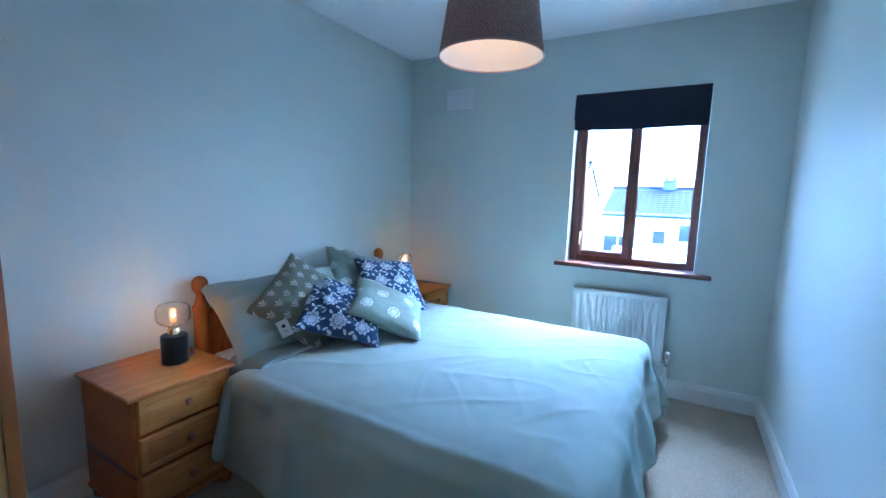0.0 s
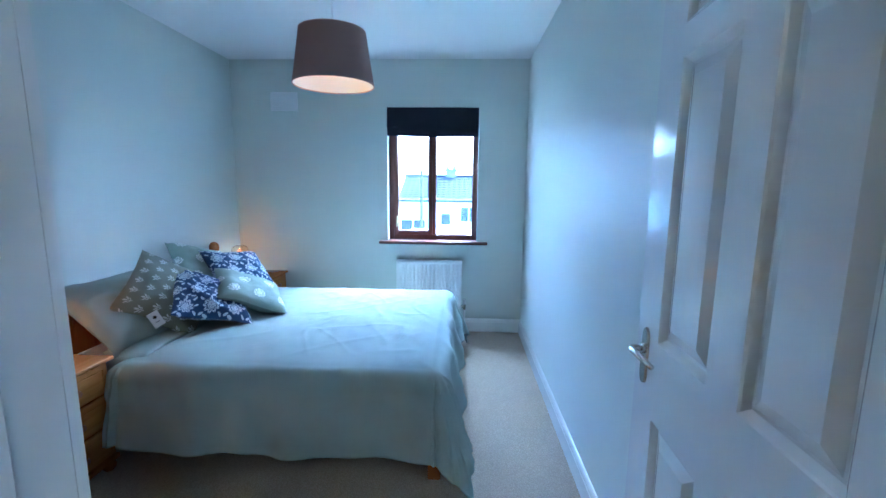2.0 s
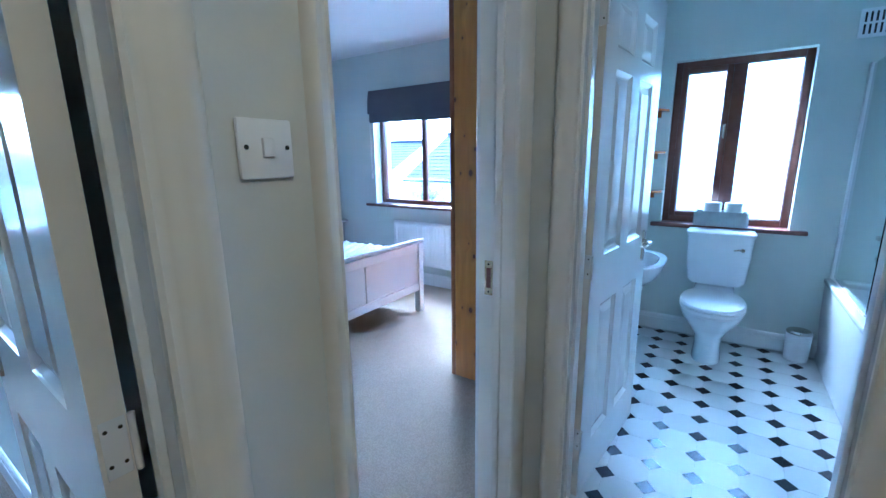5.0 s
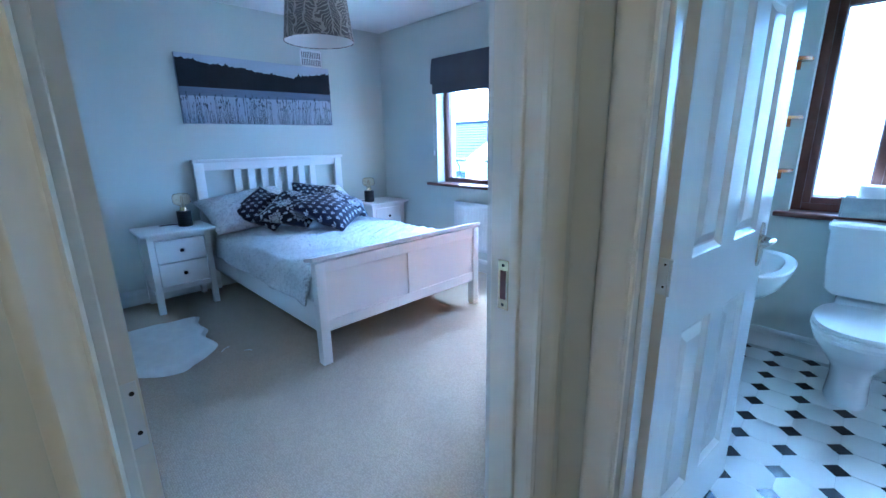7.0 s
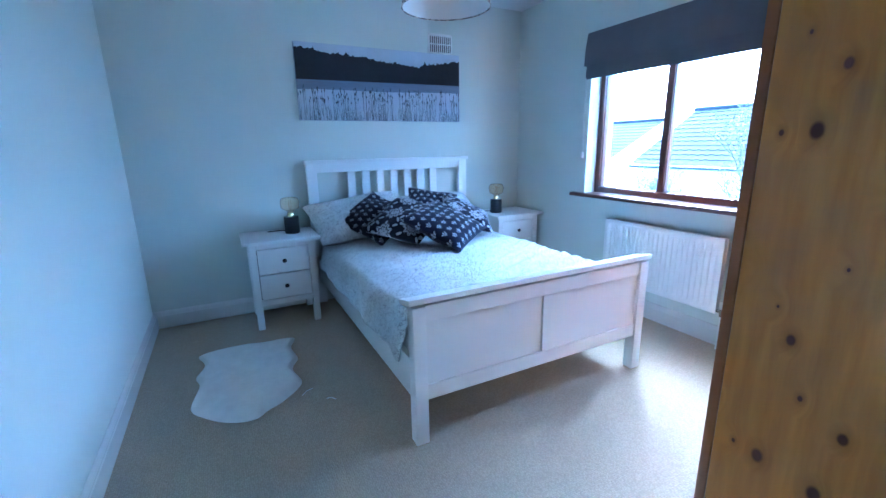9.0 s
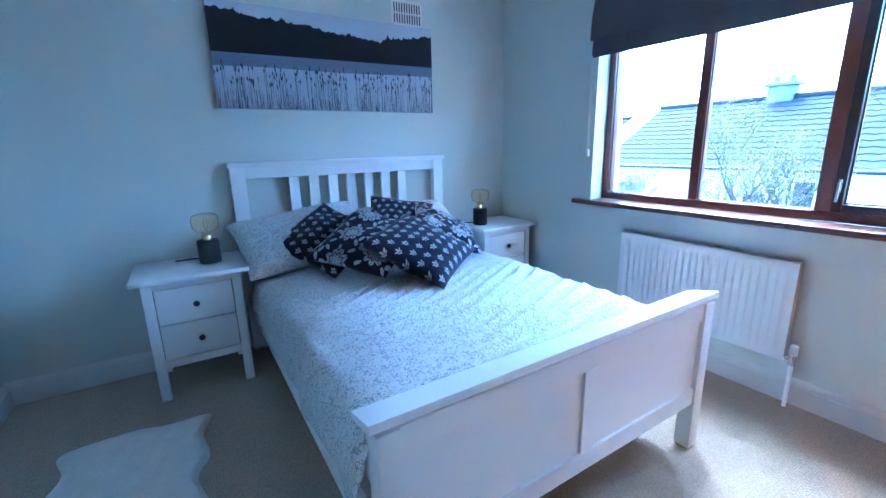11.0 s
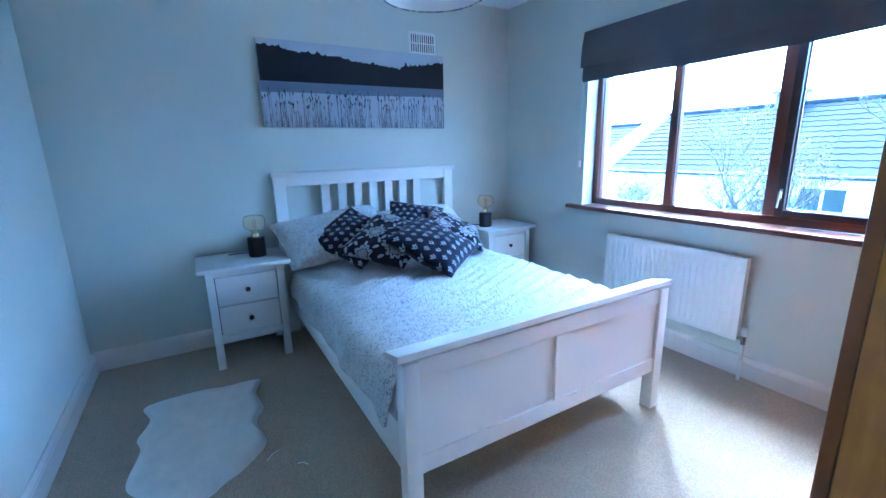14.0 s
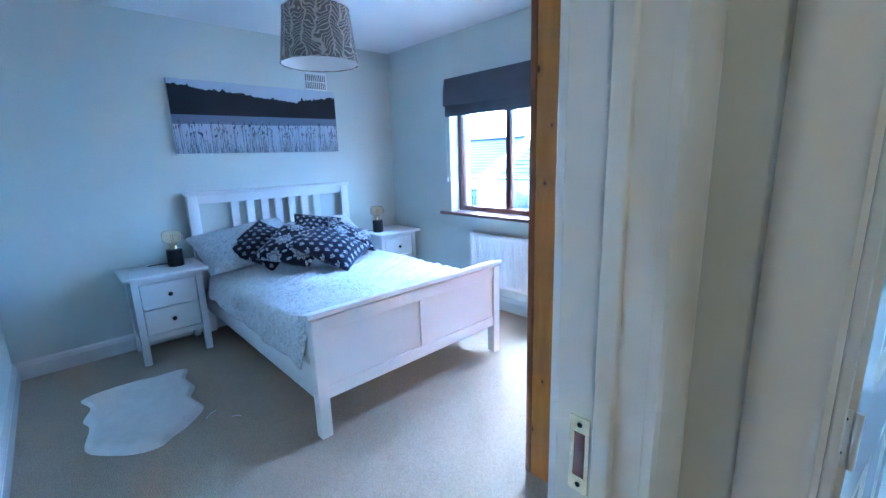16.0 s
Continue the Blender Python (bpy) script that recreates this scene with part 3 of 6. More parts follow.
for row in ((D1[0], D1[1], YL - 0.02, YS - 0.03), (D2[0], D2[1], YL - 0.02, YS - 0.03), (XB0 - 0.02, XB1 - 0.002, D3[0], D3[1])):
    structure("threshold", B(*row, -0.03, 0.008, bevel=0.004), M["redwood"], "dark red-brown wooden threshold strip", True)


# ---- doors ----
def door(name, width, place, turn, label, hand):
    """A six-panel leaf; hinge at the origin, leaf along +x, thickness in y; hand: side on which the handles turn."""
    d = thing(name, place, label, "door", turn)
    d["kind"] = "structure"
    t, hz = 0.04, DH - 0.012
    bm = bmesh.new()
    box(bm, 0.004, width - 0.004, 0.0145, t - 0.0145, 0.012, hz - 0.004)
    stile, mid = 0.122, 0.10
    rails = ((0.008, 0.21), (0.80, 1.0), (1.665, 1.735), (hz - 0.11, hz))
    for xa, xb in ((0, stile), (width / 2 - mid / 2, width / 2 + mid / 2), (width - stile, width)):
        box(bm, xa, xb, 0, t, 0.008, hz)
    cols = ((stile, width / 2 - mid / 2), (width / 2 + mid / 2, width - stile))
    for xa, xb in cols:
        for za, zb in rails:
            box(bm, xa, xb, 0, t, za, zb)
        for (_, za), (zb, _) in zip(rails, rails[1:]):
            for face, way in ((0.0, 1), (t, -1)):
                # sloped edge of the recess, then the raised field
                loops = []
                for inset, deep in ((0, 0.0), (0.004, 0.004), (0.017, 0.0135), (0.023, 0.0135), (0.050, 0.003), (0.054, 0.003)):
                    y = face + way * deep
                    loops.append([bm.verts.new(p) for p in ((xa + inset, y, za + inset), (xb - inset, y, za + inset), (xb - inset, y, zb - inset), (xa + inset, y, zb - inset))])
                for la, lb in zip(loops, loops[1:]):
                    for k in range(4):
                        bm.faces.new((la[k], la[(k + 1) % 4], lb[(k + 1) % 4], lb[k]))
                bm.faces.new(loops[-1])
    part("leaf", bm, M["door"], d, "white satin six-panel leaf", smooth=False)
    part("hinge_edge", B(-0.0008, 0.0, 0.0005, t - 0.0005, 0.009, hz - 0.001), M["cream"], d, "cream-painted edge of the leaf", smooth=False)
    for z in (0.22, 0.93, 1.78):
        h = bmesh.new()
        box(h, -0.0022, 0.002, 0.003, 0.034, z, z + 0.09, bevel=0.0008, segments=1)
        lathe(h, [(0.005, z), (0.005, z + 0.09)], (-0.003, -0.004 if hand > 0 else t + 0.004, 0), 10)
        hinge = part("hinge", h, M["door"], d, "painted butt hinge")
        for k in range(4):
            s = bmesh.new()
            lathe(s, [(0.003, -0.006), (0.003, 0.0)], (0.003, 0.010 + 0.018 * (k % 2), z + 0.02 + 0.055 * (k // 2)), 8, axis="X")
            part("screw", s, M["dark"], hinge)
    for face, way in ((0.0, -1), (t, 1)):
        bm = bmesh.new()
        cx = width - 0.058
        # shaped back plate with rounded ends
        outline = []
        for sgn, zc in ((1, 0.995), (-1, 0.895)):
            for k in range(9):
                a = math.pi * k / 8 + (0 if sgn > 0 else math.pi)
                outline.append((cx + 0.019 * math.cos(a), zc + 0.026 * math.sin(a)))
        ya, yb = face, face + way * 0.006
        lo = [bm.verts.new((x, ya, z)) for x, z in outline]
        hi = [bm.verts.new((cx + (x - cx) * 0.85, yb, 0.945 + (z - 0.945) * 0.97)) for x, z in outline]
        n = len(outline)
        for k in range(n):
            bm.faces.new((lo[k], lo[(k + 1) % n], hi[(k + 1) % n], hi[k]))
        bm.faces.new(hi)
        handle = part("handle", bm, M["chrome"], d, "satin nickel lever handle on a long back plate")
        lv = bmesh.new()
        y2 = face + way * 0.040
        lathe(lv, [(0.014, min(face, face + way * 0.014)), (0.014, max(face, face + way * 0.014))], (cx, 0, 0.965), 16, axis="Y")
        tube(lv, [(cx, face + way * 0.006, 0.965), (cx, face + way * 0.03, 0.965), (cx - 0.004, face + way * 0.037, 0.965), (cx - 0.018, y2, 0.965), (cx - 0.06, y2, 0.967), (cx - 0.105, y2 - way * 0.004, 0.963), (cx - 0.116, y2 - way * 0.010, 0.959)],
             [0.008, 0.008, 0.0085, 0.009, 0.0085, 0.008, 0.006], 12)
        part("lever", lv, M["chrome"], handle)
    lt = bmesh.new()
    box(lt, width - 0.001, width + 0.0025, 0.008, 0.032, 0.88, 1.04, bevel=0.0008, segments=1)
    box(lt, width + 0.002, width + 0.012, 0.013, 0.027, 0.955, 0.975, bevel=0.002)
    part("latch", lt, M["brass"], d, "brass latch plate")
    return d


door("door_1", 0.775, (0.656, YS + 0.004, 0), 87.9, "open white six-panel door beside the pine bedroom's wall", 1)
door("door_2", 0.695, (D2[0] + 0.037, YS - 0.006, 0), 94.2, "open white six-panel door in the white bedroom", -1)
door("door_3", 0.725, (XB1 + 0.024, D3[1] - 0.022, 0), -6.0, "open white six-panel bathroom door", 1)


def strike_plate(place, way):
    s = thing("strike_plate", place, "brass strike plate screwed to the door lining", "strike plate")
    bm = bmesh.new()
    for r in ((-0.015, 0.015, 0.035, 0.06), (-0.015, 0.015, -0.06, -0.035), (-0.015, -0.008, -0.035, 0.035), (0.008, 0.015, -0.035, 0.035)):
        box(bm, *sorted((0, way * 0.0025)), r[0], r[1], r[2], r[3], bevel=0.0006, segments=1)
    part("plate", bm, M["brass"], s)
    part("mortise", B(*sorted((way * 0.0002, way * 0.001)), -0.008, 0.008, -0.035, 0.035), M["redwood"], s, "bare dark latch hole")
    for z in (-0.048, 0.048):
        part("screw", lathe(bmesh.new(), [(0.004, 0), (0.0035, way * 0.001)], (way * 0.0025, 0, z), 10, axis="X"), M["dark"], s)
    return s


strike_plate((D2[1], YS - 0.037, 0.970), -1)


# ---- windows ----
def window(name, span, face, depth, axis, bars, glass_mat, label, casement=None, handle_at=None):
    """A timber window in an opening: span (a, b, z0, z1); bars: rows of (from, to) mullions; casement: opening lights (a, b)."""
    a, b, z0, z1 = span
    w = tagged(new(name), label, "window", kind="structure")

    def put(bm, along0, along1, d0, d1, za, zb, bevel=0.003):
        if axis == "X":
            box(bm, along0, along1, face + d0, face + d1, za, zb, bevel=bevel)
        else:
            box(bm, face + d0, face + d1, along0, along1, za, zb, bevel=bevel)
    f = 0.045
    bm = bmesh.new()
    put(bm, a, a + f, depth, depth + 0.07, z0, z1)
    put(bm, b - f, b, depth, depth + 0.07, z0, z1)
    put(bm, a + f, b - f, depth, depth + 0.07, z0, z0 + f)
    put(bm, a + f, b - f, depth, depth + 0.07, z1 - f, z1)
    part("window_frame", bm, M["redwood"], w, "red-brown stained timber frame")
    for p, q in bars:
        bm = bmesh.new()
        put(bm, p, q, depth + 0.006, depth + 0.064, z0 + f, z1 - f)
        part("mullion", bm, M["redwood"], w)
    edges = sorted([a + f, b - f] + [x for bar in bars for x in bar])
    for p, q in zip(edges[::2], edges[1::2]):
        if casement and any(abs(p - c[0]) < 0.03 for c in casement):
            s = 0.038
            bm = bmesh.new()
            put(bm, p, p + s, depth - 0.008, depth + 0.05, z0 + f, z1 - f)
            put(bm, q - s, q, depth - 0.008, depth + 0.05, z0 + f, z1 - f)
            put(bm, p + s, q - s, depth - 0.008, depth + 0.05, z0 + f, z0 + f + s)
            put(bm, p + s, q - s, depth - 0.008, depth + 0.05, z1 - f - s, z1 - f)
            # the wide window's sash is coloured darker than its frame
            part("casement", bm, M["darker_sash" if name == "window_2" else "redwood"], w, "opening casement sash")
            p, q, za, zb = p + s, q - s, z0 + f + s, z1 - f - s
        else:
            za, zb = z0 + f, z1 - f
        bm = bmesh.new()
        put(bm, p - 0.004, q + 0.004, depth + 0.028, depth + 0.032, za - 0.004, zb + 0.004, bevel=0.0)
        pane = part("pane", bm, glass_mat, w, smooth=False)
        pane.visible_shadow = False
        bead = bmesh.new()
        for r in ((p, p + 0.006, za, zb), (q - 0.006, q, za, zb), (p, q, za, za + 0.006), (p, q, zb - 0.006, zb)):
            put(bead, r[0], r[1], depth + 0.016, depth + 0.027, r[2], r[3], bevel=0.0)
        part("glazing_bead", bead, M["redwood"], w)
    if handle_at:
        h = bmesh.new()
        x, z = handle_at
        put(h, x - 0.008, x + 0.008, depth - 0.014, depth - 0.006, z - 0.03, z + 0.03)
        put(h, x - 0.006, x + 0.006, depth - 0.03, depth - 0.012, z + 0.005, z + 0.02)
        put(h, x - 0.006, x + 0.006, depth - 0.034, depth - 0.026, z - 0.07, z + 0.018)
        part("catch", h, M["brass"] if name == "window_1" else M["chrome"], w, "small metal casement catch")
    return w


window("window_1", W1, Y1N, 0.10, "X", [(-0.119, -0.090)], M["pane"], "red-brown timber window with two upright panes", [(-0.475, 0)], (-0.455, 1.06))
window("window_2", W2, XE, 0.11, "Y", [(1.772, 1.822), (1.185, 1.243)], M["pane"], "wide red-brown timber window with three panes", [(0.705, 1.18)], (1.165, 1.03))
window("window_3", W3, XE, 0.08, "Y", [(-0.975, -0.90)], M["frost"], "red-brown timber bathroom window with frosted panes", [(-0.90, 0)], (-0.885, 1.55))
for nm, a, b, front, z, ax in (("sill_small_bedroom", -0.606, 0.398, Y1N, 0.867, "X"), ("sill_large_bedroom", 0.56, 2.52, XE, 0.867, "Y"), ("sill_bathroom", -1.42, -0.48, XE, 0.867, "Y")):
    bm = bmesh.new()
    inner = (W1 if ax == "X" else (W2 if b > 0 else W3))
    if ax == "X":
        box(bm, a, b, front - 0.055, front - 0.0005, z - 0.030, z, bevel=0.008, segments=3)
        box(bm, inner[0], inner[1], front - 0.004, front + 0.115, z - 0.030, z - 0.001)
    else:
        box(bm, front - 0.055, front - 0.0005, a, b, z - 0.030, z, bevel=0.008, segments=3)
        box(bm, front - 0.004, front + 0.115, inner[0], inner[1], z - 0.030, z - 0.001)
    structure(nm, bm, M["redwood"], "red-brown varnished timber window sill", True)


# ---- roman blinds ----
def roman_blind(name, a, b, z0, z1, face, axis, material, label, folds=2):
    bl = thing(name, ((a + b) / 2, face, z1) if axis == "X" else (face, (a + b) / 2, z1), label, "blind", 0 if axis == "X" else -90)
    half, h = (b - a) / 2, z1 - z0

    # headrail cloth, then stacked folds that bulge into the room (room side: -y)
    def sheet(u, v, out0, out1, za, zb, bow):
        x = -half + 2 * half * u
        y = -(out0 + (out1 - out0) * v + bow * math.sin(math.pi * v)) - 0.003 * noise.noise(Vector((x * 3, v * 2, za * 7)))
        z = za + (zb - za) * v - (0.006 * math.sin(math.pi * u) + 0.010 * noise.noise(Vector((x * 2.6, za * 3, 1.4)))) * v
        return x, y, z
    bm = bmesh.new()
    lip = 0.28 * h
    grid(bm, 30, 12, lambda u, v: sheet(u, v, 0.030, 0.056, 0.0, -h + lip, 0.006))
    grid(bm, 30, 5, lambda u, v: sheet(u, v, 0.056, 0.026, -h + lip, -h + lip + 0.012, -0.006))
    bmesh.ops.remove_doubles(bm, verts=bm.verts[:], dist=0.0005)
    part("cloth", bm, material, bl)
    for k in range(folds):
        bm = bmesh.new()
        o = 0.027 - 0.010 * k
        grid(bm, 30, 8, lambda u, v: sheet(u, v, o - 0.006, o + 0.004, -h + lip + 0.03, -h + 0.012 - 0.010 * k, 0.004))
        part("fold", bm, material, bl)
    part("headrail", B(-half, half, -0.027, -0.001, -0.03, 0.0), material, bl)
    return bl


roman_blind("roman_blind", W1[0] + 0.002, W1[1] - 0.004, 1.815, 2.064, Y1N + 0.02, "X", M["blind"], "dark navy roman blind drawn up over the small window")
roman_blind("roman_blind", 0.62, 2.43, 1.75, 2.09, XE, "Y", M["blind2"], "slate-grey roman blind drawn up over the wide window")


# ---- soft things ----
def drape(bm, x0, x1, y0, y1, top, sides, ripple, seed, nu=90, nv=90, puff=0.03, r=0.07, wrinkle=0.01, flare=0.10, crease=0.0):
    """A cover laid over a mattress x0..x1, y0..y1; sides: overhang (west, east, south, north)."""
    ow, oe, os, on = sides

    def fn(u, v):
        X = x0 - ow + (x1 - x0 + ow + oe) * u
        Y = y0 - os + (y1 - y0 + os + on) * v
        cx, cy = min(max(X, x0), x1), min(max(Y, y0), y1)
        dx, dy = X - cx, Y - cy
        d = math.hypot(dx, dy)
        inner = min(X - x0, x1 - X, Y - y0, y1 - Y)
        n1 = noise.noise(Vector((X * 1.7 + seed, Y * 1.7, 0.3)))
        n2 = noise.noise(Vector((X * 7 + seed, Y * 4, 1.7))) + 0.5 * noise.noise(Vector((X * 15 + seed, Y * 11, 5.7)))
        if d < 1e-6:
            fold = max(0.0, 1 - 7 * abs(noise.noise(Vector(((X * 0.8 + Y * 0.6) * 1.5 + seed, (Y * 0.8 - X * 0.6) * 5.5, 7.1)))))
            fold += 0.7 * max(0.0, 1 - 9 * abs(noise.noise(Vector(((X * 0.6 - Y * 0.8) * 1.8, (Y * 0.6 + X * 0.8) * 5.0 + seed, 2.6)))))
            z = top + crease * fold * min(1, max(0, inner) * 8) + puff * n1 * min(1, max(0, inner) * 4) + wrinkle * n2 - 0.02 * math.exp(-max(0, inner) * 14)
            return X, Y, z
        wx, wy = dx / d, dy / d
        arc = r * math.pi / 2
        d *= 1 - (0.03 if dx > 0 else 0.16) * 2 * abs(wx * wy)
        if d < arc:
            a = d / r
            out, down = r * math.sin(a), r * (1 - math.cos(a))
        else:
            out, down = r + flare * (d - arc), r + (d - arc) * 0.98
        s = (X if abs(dy) > abs(dx) else Y) + 1.2 * math.atan2(dy, dx)
        corner = 2 * abs(wx * wy)
        out += ((0.30 if dx > 0 else 0.06) + 0.10 * math.sin(6 * math.atan2(abs(dy), abs(dx)) + 0.8)) * corner * max(0.0, d - arc)
        wave = (1 - 0.7 * corner) * ripple * min(1, d / 0.25) * (math.sin(s * 11 + 2.0 * n1 + seed) + 0.45 * math.sin(s * 25 + seed * 2 + 3 * n1))
        out += wave + 0.012 * n2 * min(1, d / 0.1)
        z = top - 0.02 - down + wrinkle * n2
        return cx + wx * out, cy + wy * out, z
    grid(bm, nu, nv, fn)
    return bm


def cloth_object(bm, material, name, parent, thick=0.004, label=""):
    ob = part(name, bm, material, parent, label)
    ob.data.shade_smooth()
    md = ob.modifiers.new("thickness", "SOLIDIFY")
    md.thickness, md.offset = thick, -1
    return ob


def cushion(name, material, w, h, t, m, label, category, seed=0.0, pinch=0.07, crease=0.012):
    """A stuffed cover, flat in its own x-y plane, set by the pose m."""
    bm = bmesh.new()

    def side(sgn):
        def fn(u, v):
            a, b = 2 * u - 1, 2 * v - 1
            x = w / 2 * a * (1 - pinch * (1 - b * b) * abs(a) ** 1.5)
            y = h / 2 * b * (1 - pinch * (1 - a * a) * abs(b) ** 1.5)
            body = max(0.0, (1 - a ** 4) * (1 - b ** 4)) ** 0.5 * (0.72 + 0.28 * (1 - a * a) * (1 - b * b))
            edge = max(0.0, 1 - max(abs(a), abs(b)) ** 6)
            n = noise.noise(Vector((a * 2.2 + seed, b * 2.2 - seed, sgn))) + 0.6 * noise.noise(Vector((a * 5 - seed, b * 5, sgn * 2 + seed)))
            sag = 0.02 * noise.noise(Vector((a + seed, b * 1.3, 9)))
            return x, y, sgn * (t / 2 * body + crease * n * edge) + sag
        return fn
    grid(bm, 28, 28, side(1))
    grid(bm, 28, 28, side(-1))
    bmesh.ops.remove_doubles(bm, verts=bm.verts[:], dist=0.0008)
    ob = new(name, finish(name, bm, material))
    ob.data.shade_smooth()
    ob.matrix_basis = m
    return tagged(ob, label, category)


def facing(place, normal, spin):
    """A pose whose z axis looks along normal, with the x axis level and then spun."""
    n = Vector(normal).normalized()
    x = Vector((0, 0, 1)).cross(n).normalized()
    y = n.cross(x)
    rot = Matrix((x, y, n)).transposed().to_4x4()
    return Matrix.Translation(place) @ rot @ pose(0, 0, 0, 0, 0, spin)


# ---- small bedroom: pine bed ----
BX0, BX1, BY0, BY1 = -1.86, 0.06, 1.27, 2.66
bed = thing("double_bed", (-0.9, 1.99, 0), "honey-pine double bed with turned headboard posts", "bed")


def shifted(bm, at):
    bmesh.ops.translate(bm, verts=bm.verts[:], vec=(-at[0], -at[1], -at[2]))
    return bm


AT = (-0.9, 1.99, 0)
for y in (1.31, 2.755):
    prof = [(0.034, 0), (0.036, 0.02), (0.036, 0.70), (0.040, 0.72), (0.040, 0.735), (0.030, 0.755), (0.026, 0.765), (0.020, 0.79), (0.018, 0.80), (0.027, 0.812), (0.036, 0.83), (0.0385, 0.85), (0.036, 0.868), (0.026, 0.885), (0.012, 0.893), (0.001, 0.895)]
    part("headboard_post", shifted(lathe(bmesh.new(), prof, (-1.895, y, 0), 24), AT), M["honey"], bed, "turned pine post with ball finial")
rail = bmesh.new()
n = 24
prev = None
for k in range(n + 1):
    u = k / n
    y = 1.345 + (2.72 - 1.345) * u
    top = 0.70 + 0.115 * math.sin(math.pi * u) ** 0.8
    ring = [rail.verts.new(p) for p in ((-1.915, y, top - 0.10), (-1.875, y, top - 0.10), (-1.875, y, top - 0.006), (-1.882, y, top), (-1.908, y, top), (-1.915, y, top - 0.006))]
    if prev:
        for i in range(6):
            rail.faces.new((prev[i], prev[(i + 1) % 6], ring[(i + 1) % 6], ring[i]))
    prev = ring
part("headboard_rail", shifted(rail, AT), M["honey"], bed, "arched pine top rail")
part("headboard_panel", shifted(B(-1.905, -1.885, 1.345, 2.72, 0.30, 0.72, bevel=0.003), AT), M["honey"], bed)
for y in (BY0 + 0.005, BY1 - 0.03):
    part("side_rail", shifted(B(-1.86, 0.05, y, y + 0.025, 0.20, 0.33, bevel=0.004), AT), M["honey"], bed)
part("foot_rail", shifted(B(0.03, 0.055, BY0 + 0.03, BY1 - 0.03, 0.20, 0.33, bevel=0.004), AT), M["honey"], bed)
for x in (0.045, -1.6):
    for y in (1.185, 2.62):
        part("leg", shifted(B(x - 0.03, x + 0.03, y, y + 0.06, 0, 0.26, bevel=0.006), AT), M["honey"], bed)
part("mattress", shifted(B(-1.85, 0.05, BY0 + 0.02, BY1 - 0.02, 0.31, 0.50, bevel=0.05, segments=4), AT), M["paper"], bed, "white mattress")
part("under_sheet", shifted(B(-1.02, -0.63, 1.135, 1.14, 0.15, 0.30, bevel=0.004), AT), M["paper"], bed, "white sheet edge hanging below the cover")
cover = tagged(new("duvet"), "plain sage-green cotton duvet spread over the pine bed", "duvet")
cover.location = (-0.9, 1.99, 0.5)
bm = drape(bmesh.new(), -1.42, 0.03, 1.225, BY1 + 0.03, 0.558, (0.10, 0.42, 0.425, 0.40), 0.018, 3.0, 210, 210, 0.022, 0.085, 0.005, 0.22, 0.0035)
cloth_object(shifted(bm, (-0.9, 1.99, 0.5)), M["sage"], "cover", cover, 0.012)
fold = drape(bmesh.new(), -1.56, -1.38, BY0 + 0.02, BY1 - 0.02, 0.585, (0.03, 0.03, 0.16, 0.16), 0.006, 8.0, 14, 80, 0.012, 0.05, 0.004)
cloth_object(shifted(fold, (-0.9, 1.99, 0.5)), M["sage"], "turned_edge", cover, 0.012)

# pillows and cushions
cushion("pillow", M["sage"], 0.74, 0.50, 0.20, facing((-1.63, 1.63, 0.70), (0.58, -0.10, 0.80), 1), "plump sage-green pillow leaning on the pine headboard", "pillow", 1.0, 0.05, 0.020)
cushion("pillow", M["sage"], 0.74, 0.50, 0.20, facing((-1.65, 2.34, 0.69), (0.58, 0.06, 0.80), -2), "plump sage-green pillow on the far side of the bed", "pillow", 5.0, 0.05, 0.020)


def tipped(centre, top, left):
    """A pose for a cushion that stands on a corner: the ways from its centre to the upper and the left corner."""
    u = Vector(top).normalized()
    w = Vector(left)
    w = (w - u * w.dot(u)).normalized()
    x, y = (u - w).normalized(), (u + w).normalized()
    return Matrix.Translation(centre) @ Matrix((x, y, x.cross(y))).transposed().to_4x4()


cushion("cushion", M["sage_sprig"], 0.43, 0.43, 0.13, tipped((-1.50, 1.635, 0.755), (-0.14, 0.05, 0.20), (-0.11, -0.24, -0.02)), "olive cushion with rows of pale sprigs and a price tag", "cushion", 2.0)
cushion("cushion", M["sage_flower"], 0.43, 0.43, 0.13, facing((-1.66, 2.25, 0.785), (0.62, -0.08, 0.77), -24), "sage blossom-print cushion at the back of the pile", "cushion", 12.0)
cushion("cushion", M["blue_flower"], 0.44, 0.43, 0.13, facing((-1.434, 2.295, 0.745), (0.60, -0.19, 0.78), -14), "denim-blue cushion with white flowers at the back", "cushion", 7.0)
cushion("cushion", M["blue_flower"], 0.43, 0.43, 0.12, facing((-1.315, 1.730, 0.715), (0.52, -0.10, 0.85), -39), "denim-blue cushion with white flowers slumped at the front", "cushion", 4.0, 0.09, 0.026)
cushion("cushion", M["sage_flower"], 0.42, 0.42, 0.14, facing((-1.187, 1.946, 0.70), (0.44, 0.04, 0.90), -60), "sage cushion with white blossoms at the front", "cushion", 9.0)
tag = new("price_tag", finish("price_tag", B(-0.028, 0.028, -0.042, 0.042, -0.0006, 0.0006), M["paper"], False))
tag.matrix_basis = facing((-1.445, 1.455, 0.665), (0.8, -0.55, 0.25), 22)
tagged(tag, "small white card price tag hanging on a cushion", "price tag")
part("seal", lathe(bmesh.new(), [(0.009, 0.0007), (0.009, 0.0011)], (0, 0.012, 0), 14), M["dark"], tag, "round dark mark")
part("print_line", B(-0.010, 0.010, -0.016, -0.013, 0.0007, 0.001), M["dark"], tag)


